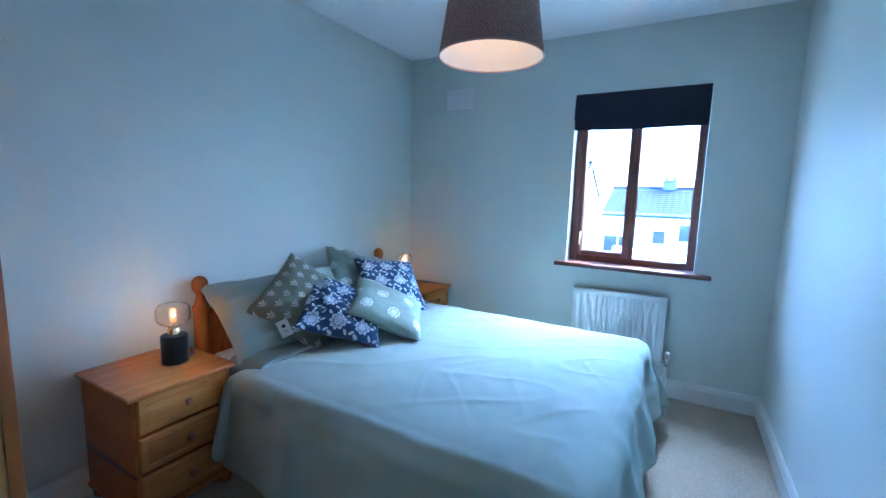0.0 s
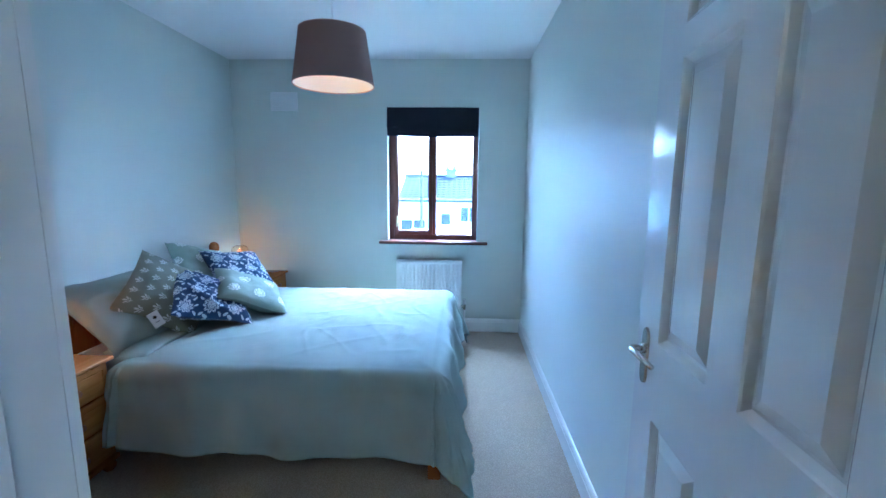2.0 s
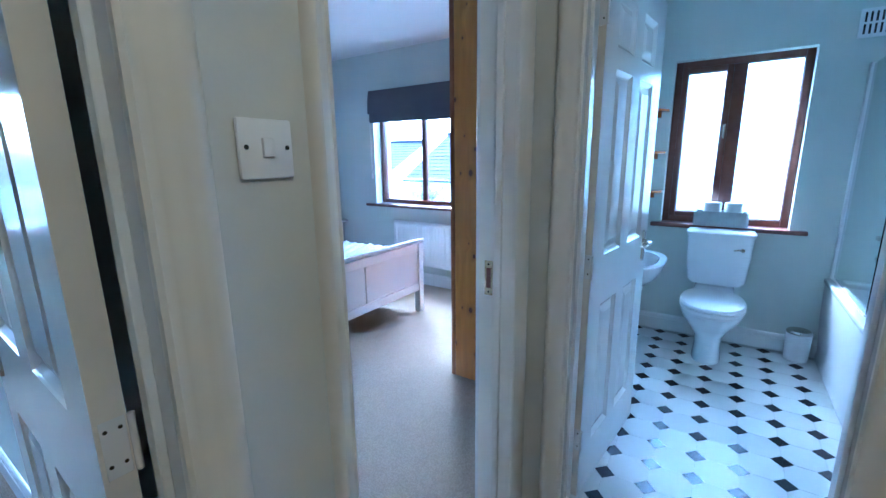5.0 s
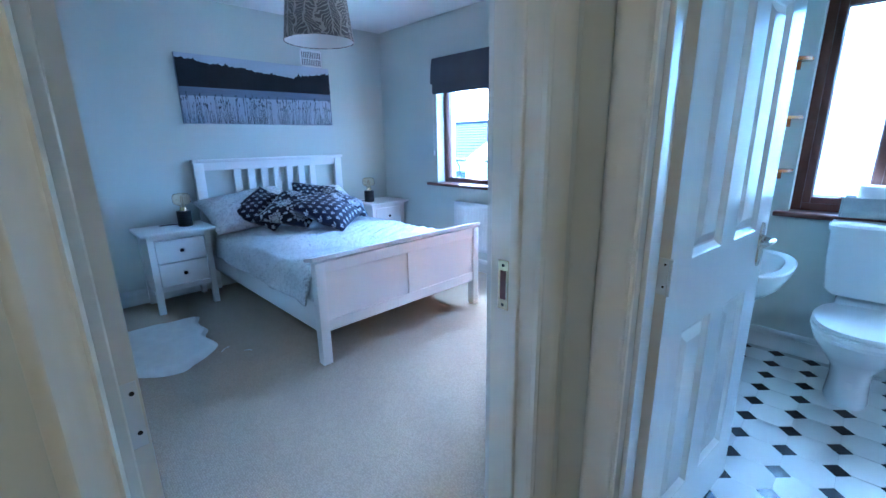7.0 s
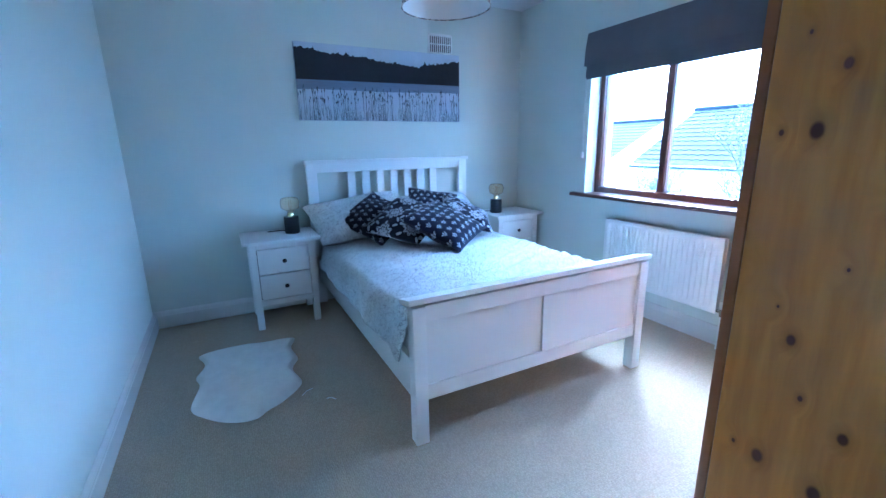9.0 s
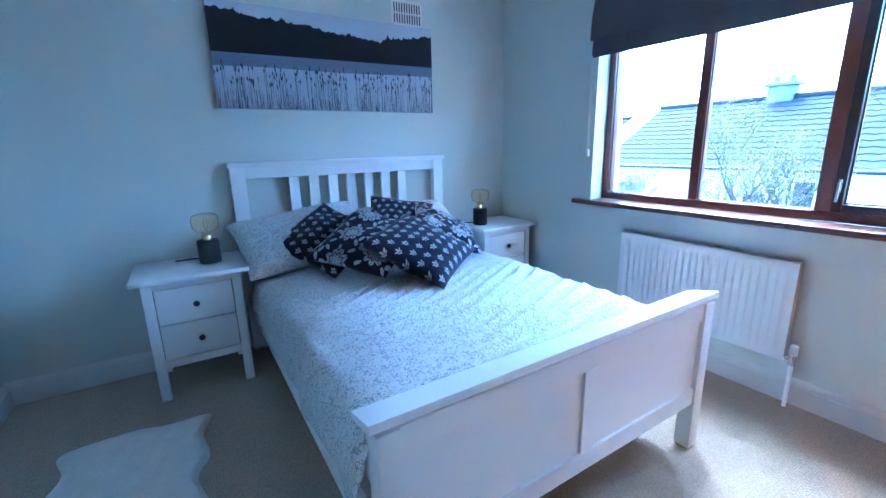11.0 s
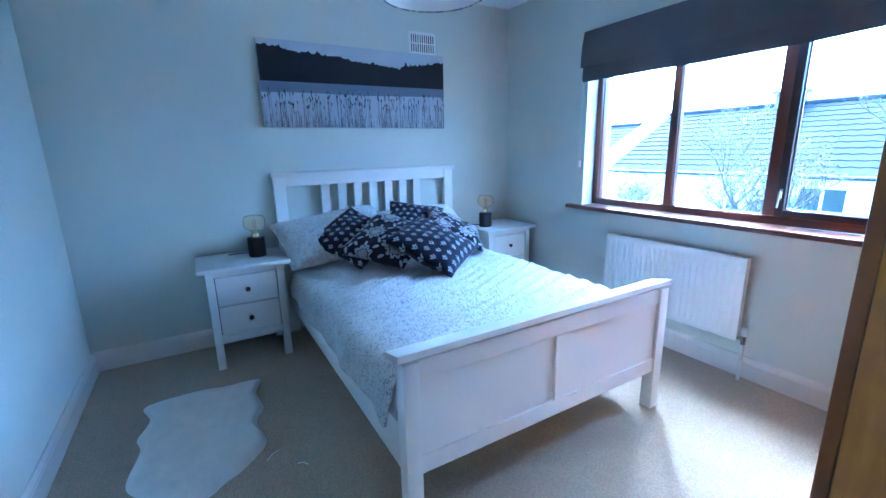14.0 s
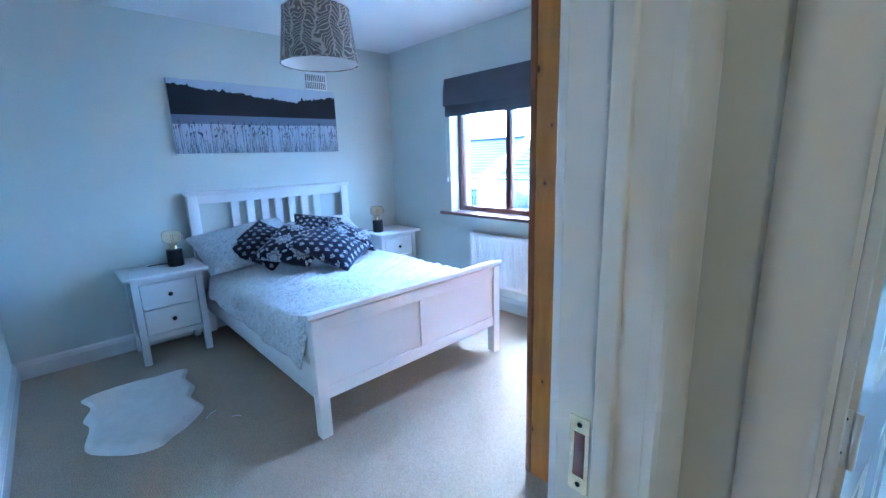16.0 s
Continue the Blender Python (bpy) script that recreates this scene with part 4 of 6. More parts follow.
# ---- pine bedside cabinets ----
def pine_bedside(place, group=""):
    c = thing("bedside_cabinet", place, "honey-pine bedside cabinet with three drawers and wooden knobs", "bedside cabinet", group=group)
    # local: front faces +x, width along y; origin at the middle of the back, on the floor
    dp, w, h = 0.42, 0.385, 0.565
    for y in (-w / 2, w / 2 - 0.018):
        part("side_panel", B(0.01, dp, y, y + 0.018, 0.07, h - 0.02, bevel=0.002, segments=1), M["honey"], c)
    part("back_panel", B(0.0, 0.01, -w / 2, w / 2, 0.07, h - 0.02), M["honey"], c)
    part("bottom", B(0.01, dp - 0.02, -w / 2 + 0.018, w / 2 - 0.018, 0.07, 0.09), M["honey"], c)
    for z in (0.236, 0.392):
        part("drawer_rail", B(0.02, dp - 0.004, -w / 2 + 0.018, w / 2 - 0.018, z, z + 0.012), M["honey"], c)
    top = B(-0.002, dp + 0.025, -w / 2 - 0.022, w / 2 + 0.022, h - 0.02, h, bevel=0.007, segments=3)
    part("top", top, M["honey_top"], c, "glossy pine top with rounded edge")
    part("plinth", B(0.005, dp + 0.012, -w / 2 - 0.010, w / 2 + 0.010, 0.045, 0.07, bevel=0.006), M["honey"], c)
    for x in (0.04, dp - 0.02):
        for y in (-w / 2 + 0.025, w / 2 - 0.025):
            part("foot", lathe(bmesh.new(), [(0.020, 0), (0.028, 0.012), (0.030, 0.025), (0.024, 0.038), (0.026, 0.045)], (x, y, 0), 16), M["honey"], c)
    for z in (0.085, 0.243, 0.400):
        fr = bmesh.new()
        y0, y1, z0, z1 = -w / 2 + 0.012, w / 2 - 0.012, z, z + 0.145
        xf = dp + 0.016
        box(fr, dp - 0.002, xf - 0.004, y0, y1, z0, z1, bevel=0.003)
        loops = []
        for ins, dep in ((0.002, -0.004), (0.006, 0), (0.026, 0), (0.032, -0.006), (0.037, -0.006), (0.052, -0.001)):
            loops.append([fr.verts.new(p) for p in ((xf + dep, y0 + ins, z0 + ins), (xf + dep, y1 - ins, z0 + ins), (xf + dep, y1 - ins, z1 - ins), (xf + dep, y0 + ins, z1 - ins))])
        for la, lb in zip(loops, loops[1:]):
            for k in range(4):
                fr.faces.new((la[k], la[(k + 1) % 4], lb[(k + 1) % 4], lb[k]))
        fr.faces.new(loops[-1])
        dr = part("drawer", fr, M["honey_drawer"], c, "panelled pine drawer front")
        part("knob", lathe(bmesh.new(), [(0.007, 0), (0.008, 0.010), (0.015, 0.016), (0.0165, 0.022), (0.013, 0.029), (0.001, 0.031)], (xf - 0.001, 0, z + 0.0725), 16, axis="X"), M["pine_front"], dr, "round turned wooden knob")
    return c


near_cab = pine_bedside((X1W + 0.020, 1.005, 0), "pine bedside cabinets")
copy_thing(near_cab, pose(X1W + 0.020, 3.03, 0))


def globe_lamp(place, lit, label, group):
    g = thing("table_lamp", place, label, "table lamp", group=group)
    g.scale = (1.38, 1.38, 1.38)
    part("base", lathe(bmesh.new(), [(0.036, 0), (0.0385, 0.002), (0.0385, 0.088), (0.036, 0.091), (0.012, 0.0912)], steps=32), M["black"], g, "black marble cylinder base")
    part("holder", lathe(bmesh.new(), [(0.018, 0.091), (0.018, 0.108), (0.015, 0.112)], steps=20), M["brass"], g, "brass bulb holder")
    prof = [(0.014, 0.108), (0.016, 0.118), (0.022, 0.124), (0.040, 0.134), (0.047, 0.146), (0.049, 0.165), (0.0485, 0.19), (0.046, 0.202), (0.038, 0.213), (0.022, 0.219), (0.001, 0.2205)]
    prof = [(r, z if z < 0.12 else 0.12 + (z - 0.12) * 0.76) for r, z in prof]
    prof += [(max(0.001, r - 0.0012), z - (0.0012 if z > 0.185 else 0.0)) for r, z in reversed(prof)]
    bulb = part("bulb", lathe(bmesh.new(), prof, steps=32, cap=False), M["clear" if lit else "amber"], g, "clear squat filament bulb" if lit else "amber squat filament bulb")
    bulb.visible_shadow = False
    bm = bmesh.new()
    for k in range(4):
        a = math.pi / 4 + math.pi / 2 * k
        tube(bm, [(0.006 * math.cos(a), 0.006 * math.sin(a), 0.132), (0.008 * math.cos(a), 0.008 * math.sin(a), 0.152), (0.005 * math.cos(a), 0.005 * math.sin(a), 0.176)], 0.001, 6)
    part("stem", tube(bmesh.new(), [(0, 0, 0.110), (0, 0, 0.132)], 0.003, 8), M["clear"], bulb)
    part("filament", bm, M["lit" if lit else "filament"], bulb, "glowing filament" if lit else "unlit filament")
    cable = bmesh.new()
    tube(cable, [(0.0, 0.037, 0.006), (-0.02, 0.07, 0.004), (-0.06, 0.085, 0.004), (-0.12, 0.08, 0.004)], 0.003, 6)
    part("cable", cable, M["black"], g, "black flex")
    return g


globe_lamp((-1.708, 1.078, 0.565), True, "lit table lamp with black base and clear globe bulb", "lit globe lamps")
globe_lamp((-1.80, 2.98, 0.565), True, "lit table lamp with black base beside the corner", "lit globe lamps")


# ---- wardrobes ----
def wardrobe(place, w, dp, h, side_mat, label, mirror=1):
    """Back to the wall at y = 0, front towards +y, width along +x."""
    k = thing("wardrobe", place, label, "wardrobe")
    for x in (0, w - 0.022):
        s = B(x, x + 0.022, 0.002, dp - 0.028, 0.0, h, bevel=0.002, segments=1)
        part("side_panel", s, side_mat, k, "knotty pine side panel")
        e = B(x - 0.004 if x == 0 else x - 0.03, x + 0.052 if x == 0 else x + 0.026, dp - 0.028, dp, 0, h, bevel=0.005)
        part("front_stile", e, M["pine_front"], k)
    part("top", B(-0.012, w + 0.012, 0.002, dp + 0.01, h, h + 0.03, bevel=0.006), M["pine_front"], k)
    part("back", B(0.022, w - 0.022, 0.002, 0.010, 0.06, h), M["pine_front"], k)
    part("plinth", B(0.052, w - 0.06, dp - 0.026, dp - 0.008, 0, 0.10, bevel=0.003), M["pine_front"], k)
    mid = w / 2
    for xa, xb in ((0.056, mid - 0.002), (mid + 0.002, w - 0.058)):
        dm = bmesh.new()
        box(dm, xa, xb, dp - 0.022, dp - 0.010, 0.10, h - 0.005)
        for r in ((xa, xa + 0.075, 0.10, h - 0.005), (xb - 0.075, xb, 0.10, h - 0.005), (xa + 0.075, xb - 0.075, 0.10, 0.20), (xa + 0.075, xb - 0.075, h - 0.10, h - 0.005), (xa + 0.075, xb - 0.075, 0.9, 0.98)):
            box(dm, r[0], r[1], dp - 0.024, dp - 0.002, r[2], r[3], bevel=0.002, segments=1)
        dr = part("door", dm, M["pine_front"], k, "framed pine door")
        kx = xb - 0.035 if xa < mid - 0.1 and xb < mid + 0.1 else xa + 0.035
        part("knob", lathe(bmesh.new(), [(0.008, 0), (0.009, 0.012), (0.017, 0.018), (0.017, 0.026), (0.001, 0.032)], (kx, dp - 0.002, 1.0), 16, axis="Y"), M["honey"], dr)
    return k


wardrobe((X1W + 0.02, YS + 0.02, 0), 0.895, 0.645, 2.20, M["pine"], "pale knotty pine wardrobe in the corner by the door")
wardrobe((2.56, YS + 0.02, 0), 1.40, 0.655, 2.25, M["pine_dark"], "amber knotty pine wardrobe beside the doorway")


# ---- radiators ----
def radiator(place, length, h, turn, label, z0=0.24, front=-0.10):
    """Panel radiator; local x along the wall, room side -y, origin at floor level below its middle, wall at y = 0."""
    r = thing("radiator", place, label, "radiator", turn)
    z1 = z0 + h
    bm = bmesh.new()
    pitch = 0.036
    count = int((length - 0.05) / pitch)
    xs, depth = [-length / 2, -length / 2 + 0.02], [0.0, 0.0]
    start = -count * pitch / 2
    for k in range(count):
        x = start + k * pitch
        for f, d in ((0.08, 0.0), (0.30, 0.010), (0.70, 0.010), (0.92, 0.0)):
            xs.append(x + f * pitch)
            depth.append(d)
    xs += [length / 2 - 0.02, length / 2]
    depth += [0.0, 0.0]
    rows = ((z0, 0.004, 0), (z0 + 0.006, 0, 0), (z0 + 0.035, 0, 0), (z0 + 0.05, 0, 1), (z1 - 0.05, 0, 1), (z1 - 0.035, 0, 0), (z1 - 0.006, 0, 0), (z1, 0.004, 0))
    vs = [[bm.verts.new((x, front + back + (d if on else 0.0), z)) for x, d in zip(xs, depth)] for z, back, on in rows]
    for a, b in zip(vs, vs[1:]):
        for i in range(len(xs) - 1):
            bm.faces.new((a[i], a[i + 1], b[i + 1], b[i]))
    box(bm, -length / 2, length / 2, front + 0.0106, front + 0.017, z0 + 0.002, z1 - 0.002)
    part("front_panel", bm, M["radiator"], r, "fluted white steel panel")
    for x in (-length / 2, length / 2 - 0.004):
        part("end_panel", B(x, x + 0.004, front + 0.002, -0.035, z0 + 0.004, z1 + 0.004, bevel=0.001, segments=1), M["radiator"], r)
    top = bmesh.new()
    for k in range(int(length / 0.012)):
        x = -length / 2 + 0.006 + k * 0.012
        box(top, x, x + 0.005, front + 0.008, -0.038, z1 - 0.006, z1 + 0.001)
    for y in (front + 0.003, -0.042):
        box(top, -length / 2, length / 2, y, y + 0.006, z1 - 0.004, z1 + 0.004)
    part("top_grille", top, M["radiator"], r, "slotted top grille")
    part("back_panel", B(-length / 2 + 0.01, length / 2 - 0.01, -0.05, -0.038, z0 + 0.01, z1 - 0.01), M["radiator"], r)
    for x in (-length / 2 + 0.12, length / 2 - 0.12):
        part("bracket", B(x, x + 0.03, -0.04, 0.0, z0 + 0.06, z1 - 0.06), M["radiator"], r)
    v = bmesh.new()
    vx = length / 2 + 0.03
    tube(v, [(length / 2 - 0.002, -0.06, z0 + 0.02), (vx, -0.06, z0 + 0.02)], 0.010, 12)
    lathe(v, [(0.012, z0 - 0.01), (0.013, z0 + 0.035), (0.011, z0 + 0.04)], (vx, -0.06, 0), 14)
    valve = part("valve", v, M["chrome"], r, "chrome radiator valve")
    part("valve_cap", lathe(bmesh.new(), [(0.015, z0 + 0.04), (0.017, z0 + 0.05), (0.016, z0 + 0.085), (0.010, z0 + 0.09)], (vx, -0.06, 0), 16), M["plastic"], valve, "white plastic cap")
    part("pipe", tube(bmesh.new(), [(vx, -0.06, z0 - 0.008), (vx, -0.06, 0.0)], 0.0085, 12), M["radiator"], r, "white painted feed pipe")
    return r


radiator((-0.136, Y1N, 0), 0.605, 0.45, 0, "white fluted panel radiator under the small window", 0.24, -0.088)
radiator((XE, 1.645, 0), 0.893, 0.47, -90, "white fluted panel radiator under the wide window", 0.224, -0.075)


# ---- lampshades ----
def pendant(place, r0, r1, h, material, lit, label):
    """Drum shade; place is the middle of its lower rim."""
    p = thing("pendant_lamp", place, label, "pendant lamp")
    drop = CEIL - place[2]

    def wall(off):
        return lambda u, v: ((r0 + (r1 - r0) * v + off) * math.cos(2 * math.pi * u), (r0 + (r1 - r0) * v + off) * math.sin(2 * math.pi * u), h * v)
    bm = bmesh.new()
    grid(bm, 64, 6, wall(0.0))
    part("shade", bm, material, p, "tapered cloth drum shade")
    bm = bmesh.new()
    grid(bm, 64, 6, wall(-0.003))
    part("lining", bm, M["lining"], p, "white inner lining")
    for r, z in ((r0, 0.0), (r1, h)):
        rim = lathe(bmesh.new(), [(r - 0.004, z - 0.0015), (r + 0.0015, z - 0.0015), (r + 0.0015, z + 0.004), (r - 0.004, z + 0.004), (r - 0.004, z - 0.0015)], steps=64, cap=False)
        part("rim", rim, material, p)
    sp = bmesh.new()
    for k in range(3):
        a = 2 * math.pi * k / 3 + 0.4
        tube(sp, [(0.02 * math.cos(a), 0.02 * math.sin(a), h - 0.03), ((r1 - 0.004) * math.cos(a), (r1 - 0.004) * math.sin(a), h - 0.004)], 0.0018, 6)
    part("spider", sp, M["plastic"], p)
    part("lamp_holder", lathe(bmesh.new(), [(0.012, h + 0.03), (0.019, h + 0.01), (0.021, h - 0.04), (0.018, h - 0.045)], steps=20), M["plastic"], p)
    part("bulb", lathe(bmesh.new(), [(0.014, h - 0.045), (0.016, h - 0.06), (0.028, h - 0.085), (0.030, h - 0.105), (0.022, h - 0.128), (0.001, h - 0.136)], steps=20), M["bulb" if lit else "opal"], p, "lit warm bulb" if lit else "unlit white bulb")
    part("flex", tube(bmesh.new(), [(0, 0, h + 0.03), (0, 0, drop - 0.02)], 0.003, 8), M["plastic"], p)
    part("ceiling_rose", lathe(bmesh.new(), [(0.001, drop - 0.03), (0.020, drop - 0.028), (0.038, drop - 0.012), (0.040, drop)], steps=24), M["plastic"], p, "white ceiling rose")
    return p


pendant((-0.585, 1.87, 1.937), 0.228, 0.185, 0.285, M["check"], True, "lit pendant lamp with a brown houndstooth drum shade")
pendant((2.55, 1.95, 1.965), 0.232, 0.195, 0.30, M["fern"], False, "pendant lamp with a taupe fern-print drum shade")


# ---- large bedroom: white bed ----
AT2 = (2.74, 2.3, 0)
wb = thing("double_bed", AT2, "white-painted double bed with slatted headboard and panelled footboard", "bed")


def wpart(name, bm, mat="white", label=""):
    return part(name, shifted(bm, AT2), M[mat], wb, label)


WX0, WX1 = 2.01, 3.415
HY, FY = 3.25, 1.258
for x in (WX0, WX1 - 0.06):
    wpart("headboard_post", B(x - 0.02 if x == WX0 else x, x + 0.06 if x == WX0 else x + 0.08, HY, HY + 0.045, 0, 1.145, bevel=0.003))
wpart("headboard_cap", B(WX0 - 0.03, WX1 + 0.03, HY - 0.018, HY + 0.055, 1.145, 1.172, bevel=0.004))
wpart("headboard_rail", B(WX0 + 0.06, WX1 - 0.06, HY + 0.008, HY + 0.038, 1.075, 1.145, bevel=0.002, segments=1))
wpart("headboard_rail", B(WX0 + 0.06, WX1 - 0.06, HY + 0.008, HY + 0.038, 0.48, 0.58, bevel=0.002, segments=1))
for k in range(7):
    cx = 2.721 + (k - 3) * 0.125
    wpart("headboard_slat", B(cx - 0.032, cx + 0.032, HY + 0.012, HY + 0.034, 0.58, 1.075, bevel=0.002, segments=1))
for x in (WX0, WX1 - 0.06):
    wpart("footboard_leg", B(x, x + 0.06, FY, FY + 0.06, 0, 0.635, bevel=0.003))
fp = moulding(bmesh.new(), [(0.0, 0.0), (0.052, 0.012), (0.052, 0.036), (-0.058, 0.010), (-0.058, -0.004), (-0.05, -0.006)], (WX0 - 0.016, FY + 0.05, 0.637), (1, 0, 0), (0, -1, 0), WX1 - WX0 + 0.032)
wpart("footboard_cap", fp, "white", "sloping cap rail")
for za, zb in ((0.205, 0.275), (0.565, 0.637)):
    wpart("footboard_rail", B(WX0 + 0.06, WX1 - 0.06, FY + 0.008, FY + 0.048, za, zb, bevel=0.002, segments=1))
wpart("footboard_muntin", B(2.691, 2.751, FY + 0.008, FY + 0.048, 0.275, 0.565, bevel=0.002, segments=1))
for xa, xb in ((WX0 + 0.06, 2.691), (2.751, WX1 - 0.06)):
    wpart("footboard_panel", B(xa, xb, FY + 0.018, FY + 0.036, 0.275, 0.565))
for x in (WX0 + 0.008, WX1 - 0.036):
    wpart("side_rail", B(x, x + 0.028, FY + 0.06, HY, 0.205, 0.385, bevel=0.003))
wpart("mattress", B(WX0 + 0.045, WX1 - 0.045, FY + 0.075, HY - 0.01, 0.30, 0.525, bevel=0.05, segments=4), "paper", "white mattress")
AT3 = (2.74, 2.1, 0.53)
dv = thing("duvet", AT3, "white duvet with a small grey leaf print, slightly creased", "duvet")
bm = drape(bmesh.new(), WX0 + 0.075, WX1 - 0.075, FY + 0.115, 2.98, 0.585, (0.255, 0.255, 0.03, 0.03), 0.010, 21.0, 120, 210, 0.022, 0.085, 0.008)
for v in bm.verts:
    # diagonal pull creases across the top of the cover
    x, y, z = v.co
    if z > 0.53:
        w = max(0.0, min(1.0, (2.42 - y) / 0.25)) * max(0.0, min(1.0, (y - 1.36) / 0.2)) * max(0.0, min(1.0, (x - 2.15) / 0.35)) * max(0.0, min(1.0, (3.40 - x) / 0.12))
        slope = 0.14 + 0.42 * max(0.0, min(1.0, (y - 1.35) / 0.8))
        run = (y - slope * (x - 2.7)) * 44 + 1.7 * noise.noise(Vector((x * 1.3, y * 1.6, 0))) + 0.6 * noise.noise(Vector((x * 4, y * 5, 2)))
        ridge = 1 - abs(math.sin(run))
        along = 0.72 + 0.6 * noise.noise(Vector((x * 1.9, y * 7, 4)))
        v.co.z += w * 0.046 * (ridge ** 1.5 - 0.3) * max(0.15, along)
cloth_object(shifted(bm, AT3), M["linen"], "cover", dv, 0.012)
cushion("pillow", M["linen"], 0.80, 0.50, 0.19, facing((2.345, 3.04, 0.735), (-0.03, -0.48, 0.88), 9), "white leaf-print pillow propped on the slatted headboard", "pillow", 31.0, 0.05, 0.018)
cushion("pillow", M["linen"], 0.74, 0.50, 0.19, facing((3.05, 3.06, 0.71), (0.0, -0.5, 0.87), 3), "white leaf-print pillow beside the window end", "pillow", 37.0, 0.05, 0.018)
cushion("cushion", M["navy_sprig"], 0.47, 0.47, 0.12, tipped((2.415, 2.86, 0.745), (0.07, 0.286, 0.165), (-0.333, 0.053, -0.04)), "navy cushion printed with rows of white sprigs", "cushion", 41.0)
cushion("cushion", M["navy_sprig"], 0.43, 0.43, 0.12, facing((2.925, 2.945, 0.765), (-0.12, -0.58, 0.80), -14), "navy sprigged cushion at the back of the pile", "cushion", 43.0)
cushion("cushion", M["navy_flower"], 0.44, 0.44, 0.13, facing((3.12, 2.72, 0.735), (0.34, -0.33, 0.88), -70), "navy cushion with white flowers behind the front cushion", "cushion", 44.0)
cushion("cushion", M["navy_flower"], 0.47, 0.47, 0.14, tipped((2.545, 2.60, 0.755), (0.05, 0.37, 0.15), (-0.30, 0.01, -0.08)), "navy cushion with large white flowers", "cushion", 47.0)
cushion("cushion", M["navy_sprig"], 0.47, 0.47, 0.16, tipped((2.745, 2.365, 0.735), (0.053, 0.294, 0.125), (-0.345, 0.038, 0.06)), "plump navy sprigged cushion lying on the duvet", "cushion", 52.0)


def white_bedside(place):
    """Front faces -y, origin at the middle of the back on the floor."""
    c = thing("bedside_table", place, "white bedside table with two drawers and black knobs", "bedside table", group="white bedside tables")
    w, dp, h = 0.44, 0.388, 0.65
    for x in (-w / 2, w / 2 - 0.045):
        for y in (-dp, -0.045):
            part("leg", B(x, x + 0.045, y, y + 0.045, 0, h - 0.022, bevel=0.002, segments=1), M["white"], c)
    part("top", B(-w / 2 - 0.04, w / 2 + 0.04, -dp - 0.042, 0.008, h - 0.022, h, bevel=0.003), M["white"], c)
    for x in (-w / 2 + 0.008, w / 2 - 0.02):
        part("side_panel", B(x, x + 0.012, -dp + 0.045, -0.045, 0.17, h - 0.022), M["white"], c)
    part("back_panel", B(-w / 2 + 0.045, w / 2 - 0.045, -0.03, -0.018, 0.17, h - 0.022), M["white"], c)
    for z0, z1 in ((0.175, 0.215), (h - 0.062, h - 0.022)):
        part("front_rail", B(-w / 2 + 0.045, w / 2 - 0.045, -dp + 0.002, -dp + 0.03, z0, z1), M["white"], c)
    # dark sheet behind the fronts paints the shade in the drawer gaps
    part("drawer_shade", B(-w / 2 + 0.045, w / 2 - 0.045, -dp + 0.03, -dp + 0.034, 0.2, h - 0.05), M["dark"], c, "near-black sheet painted as the shade behind the drawers")
    for z0, z1 in ((0.219, 0.398), (0.404, h - 0.066)):
        d = part("drawer", B(-w / 2 + 0.049, w / 2 - 0.049, -dp + 0.003, -dp + 0.026, z0, z1, bevel=0.0015, segments=1), M["white"], c, "flat white drawer front")
        part("knob", lathe(bmesh.new(), [(0.006, 0), (0.007, -0.010), (0.014, -0.015), (0.015, -0.020), (0.011, -0.025), (0.001, -0.026)], (0, -dp + 0.003, (z0 + z1) / 2), 16, axis="Y"), M["black"], d, "round black knob")
    return c


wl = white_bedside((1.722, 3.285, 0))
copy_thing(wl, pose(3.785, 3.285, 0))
globe_lamp((1.822, 3.085, 0.65), False, "unlit table lamp with black base and amber globe bulb", "unlit globe lamps")
globe_lamp((3.645, 3.06, 0.65), False, "unlit table lamp with black base by the window", "unlit globe lamps")

# ---- canvas picture: misty lake, dark wood and reeds ----
PX0, PX1, PZ0, PZ1 = 1.985, 3.385, 1.476, 2.034
canvas = thing("canvas_picture", ((PX0 + PX1) / 2, Y2N, PZ0), "wide blue-toned canvas print of a reedy lake before dark woods", "picture")
cw, ch = PX1 - PX0, PZ1 - PZ0
part("canvas", B(-cw / 2, cw / 2, -0.035, 0, 0, ch, bevel=0.002, segments=1), plain("canvas_ground", (0.34, 0.38, 0.45), 0.8, vary=0.05, fine=300), canvas)


def band(name, lower, upper, colour, depth, vary=0.1, steps=320, stretch=(1, 1, 1)):
    bm = bmesh.new()
    lo = [bm.verts.new((-cw / 2 + cw * k / steps, -depth, lower(k / steps))) for k in range(steps + 1)]
    hi = [bm.verts.new((-cw / 2 + cw * k / steps, -depth, upper(k / steps))) for k in range(steps + 1)]
    for k in range(steps):
        bm.faces.new((lo[k], lo[k + 1], hi[k + 1], hi[k]))
    return part(name, bm, plain(name + "_ink", colour, 0.8, vary=vary, big=5, fine=70, bump=0.1, stretch=stretch), canvas, smooth=False)


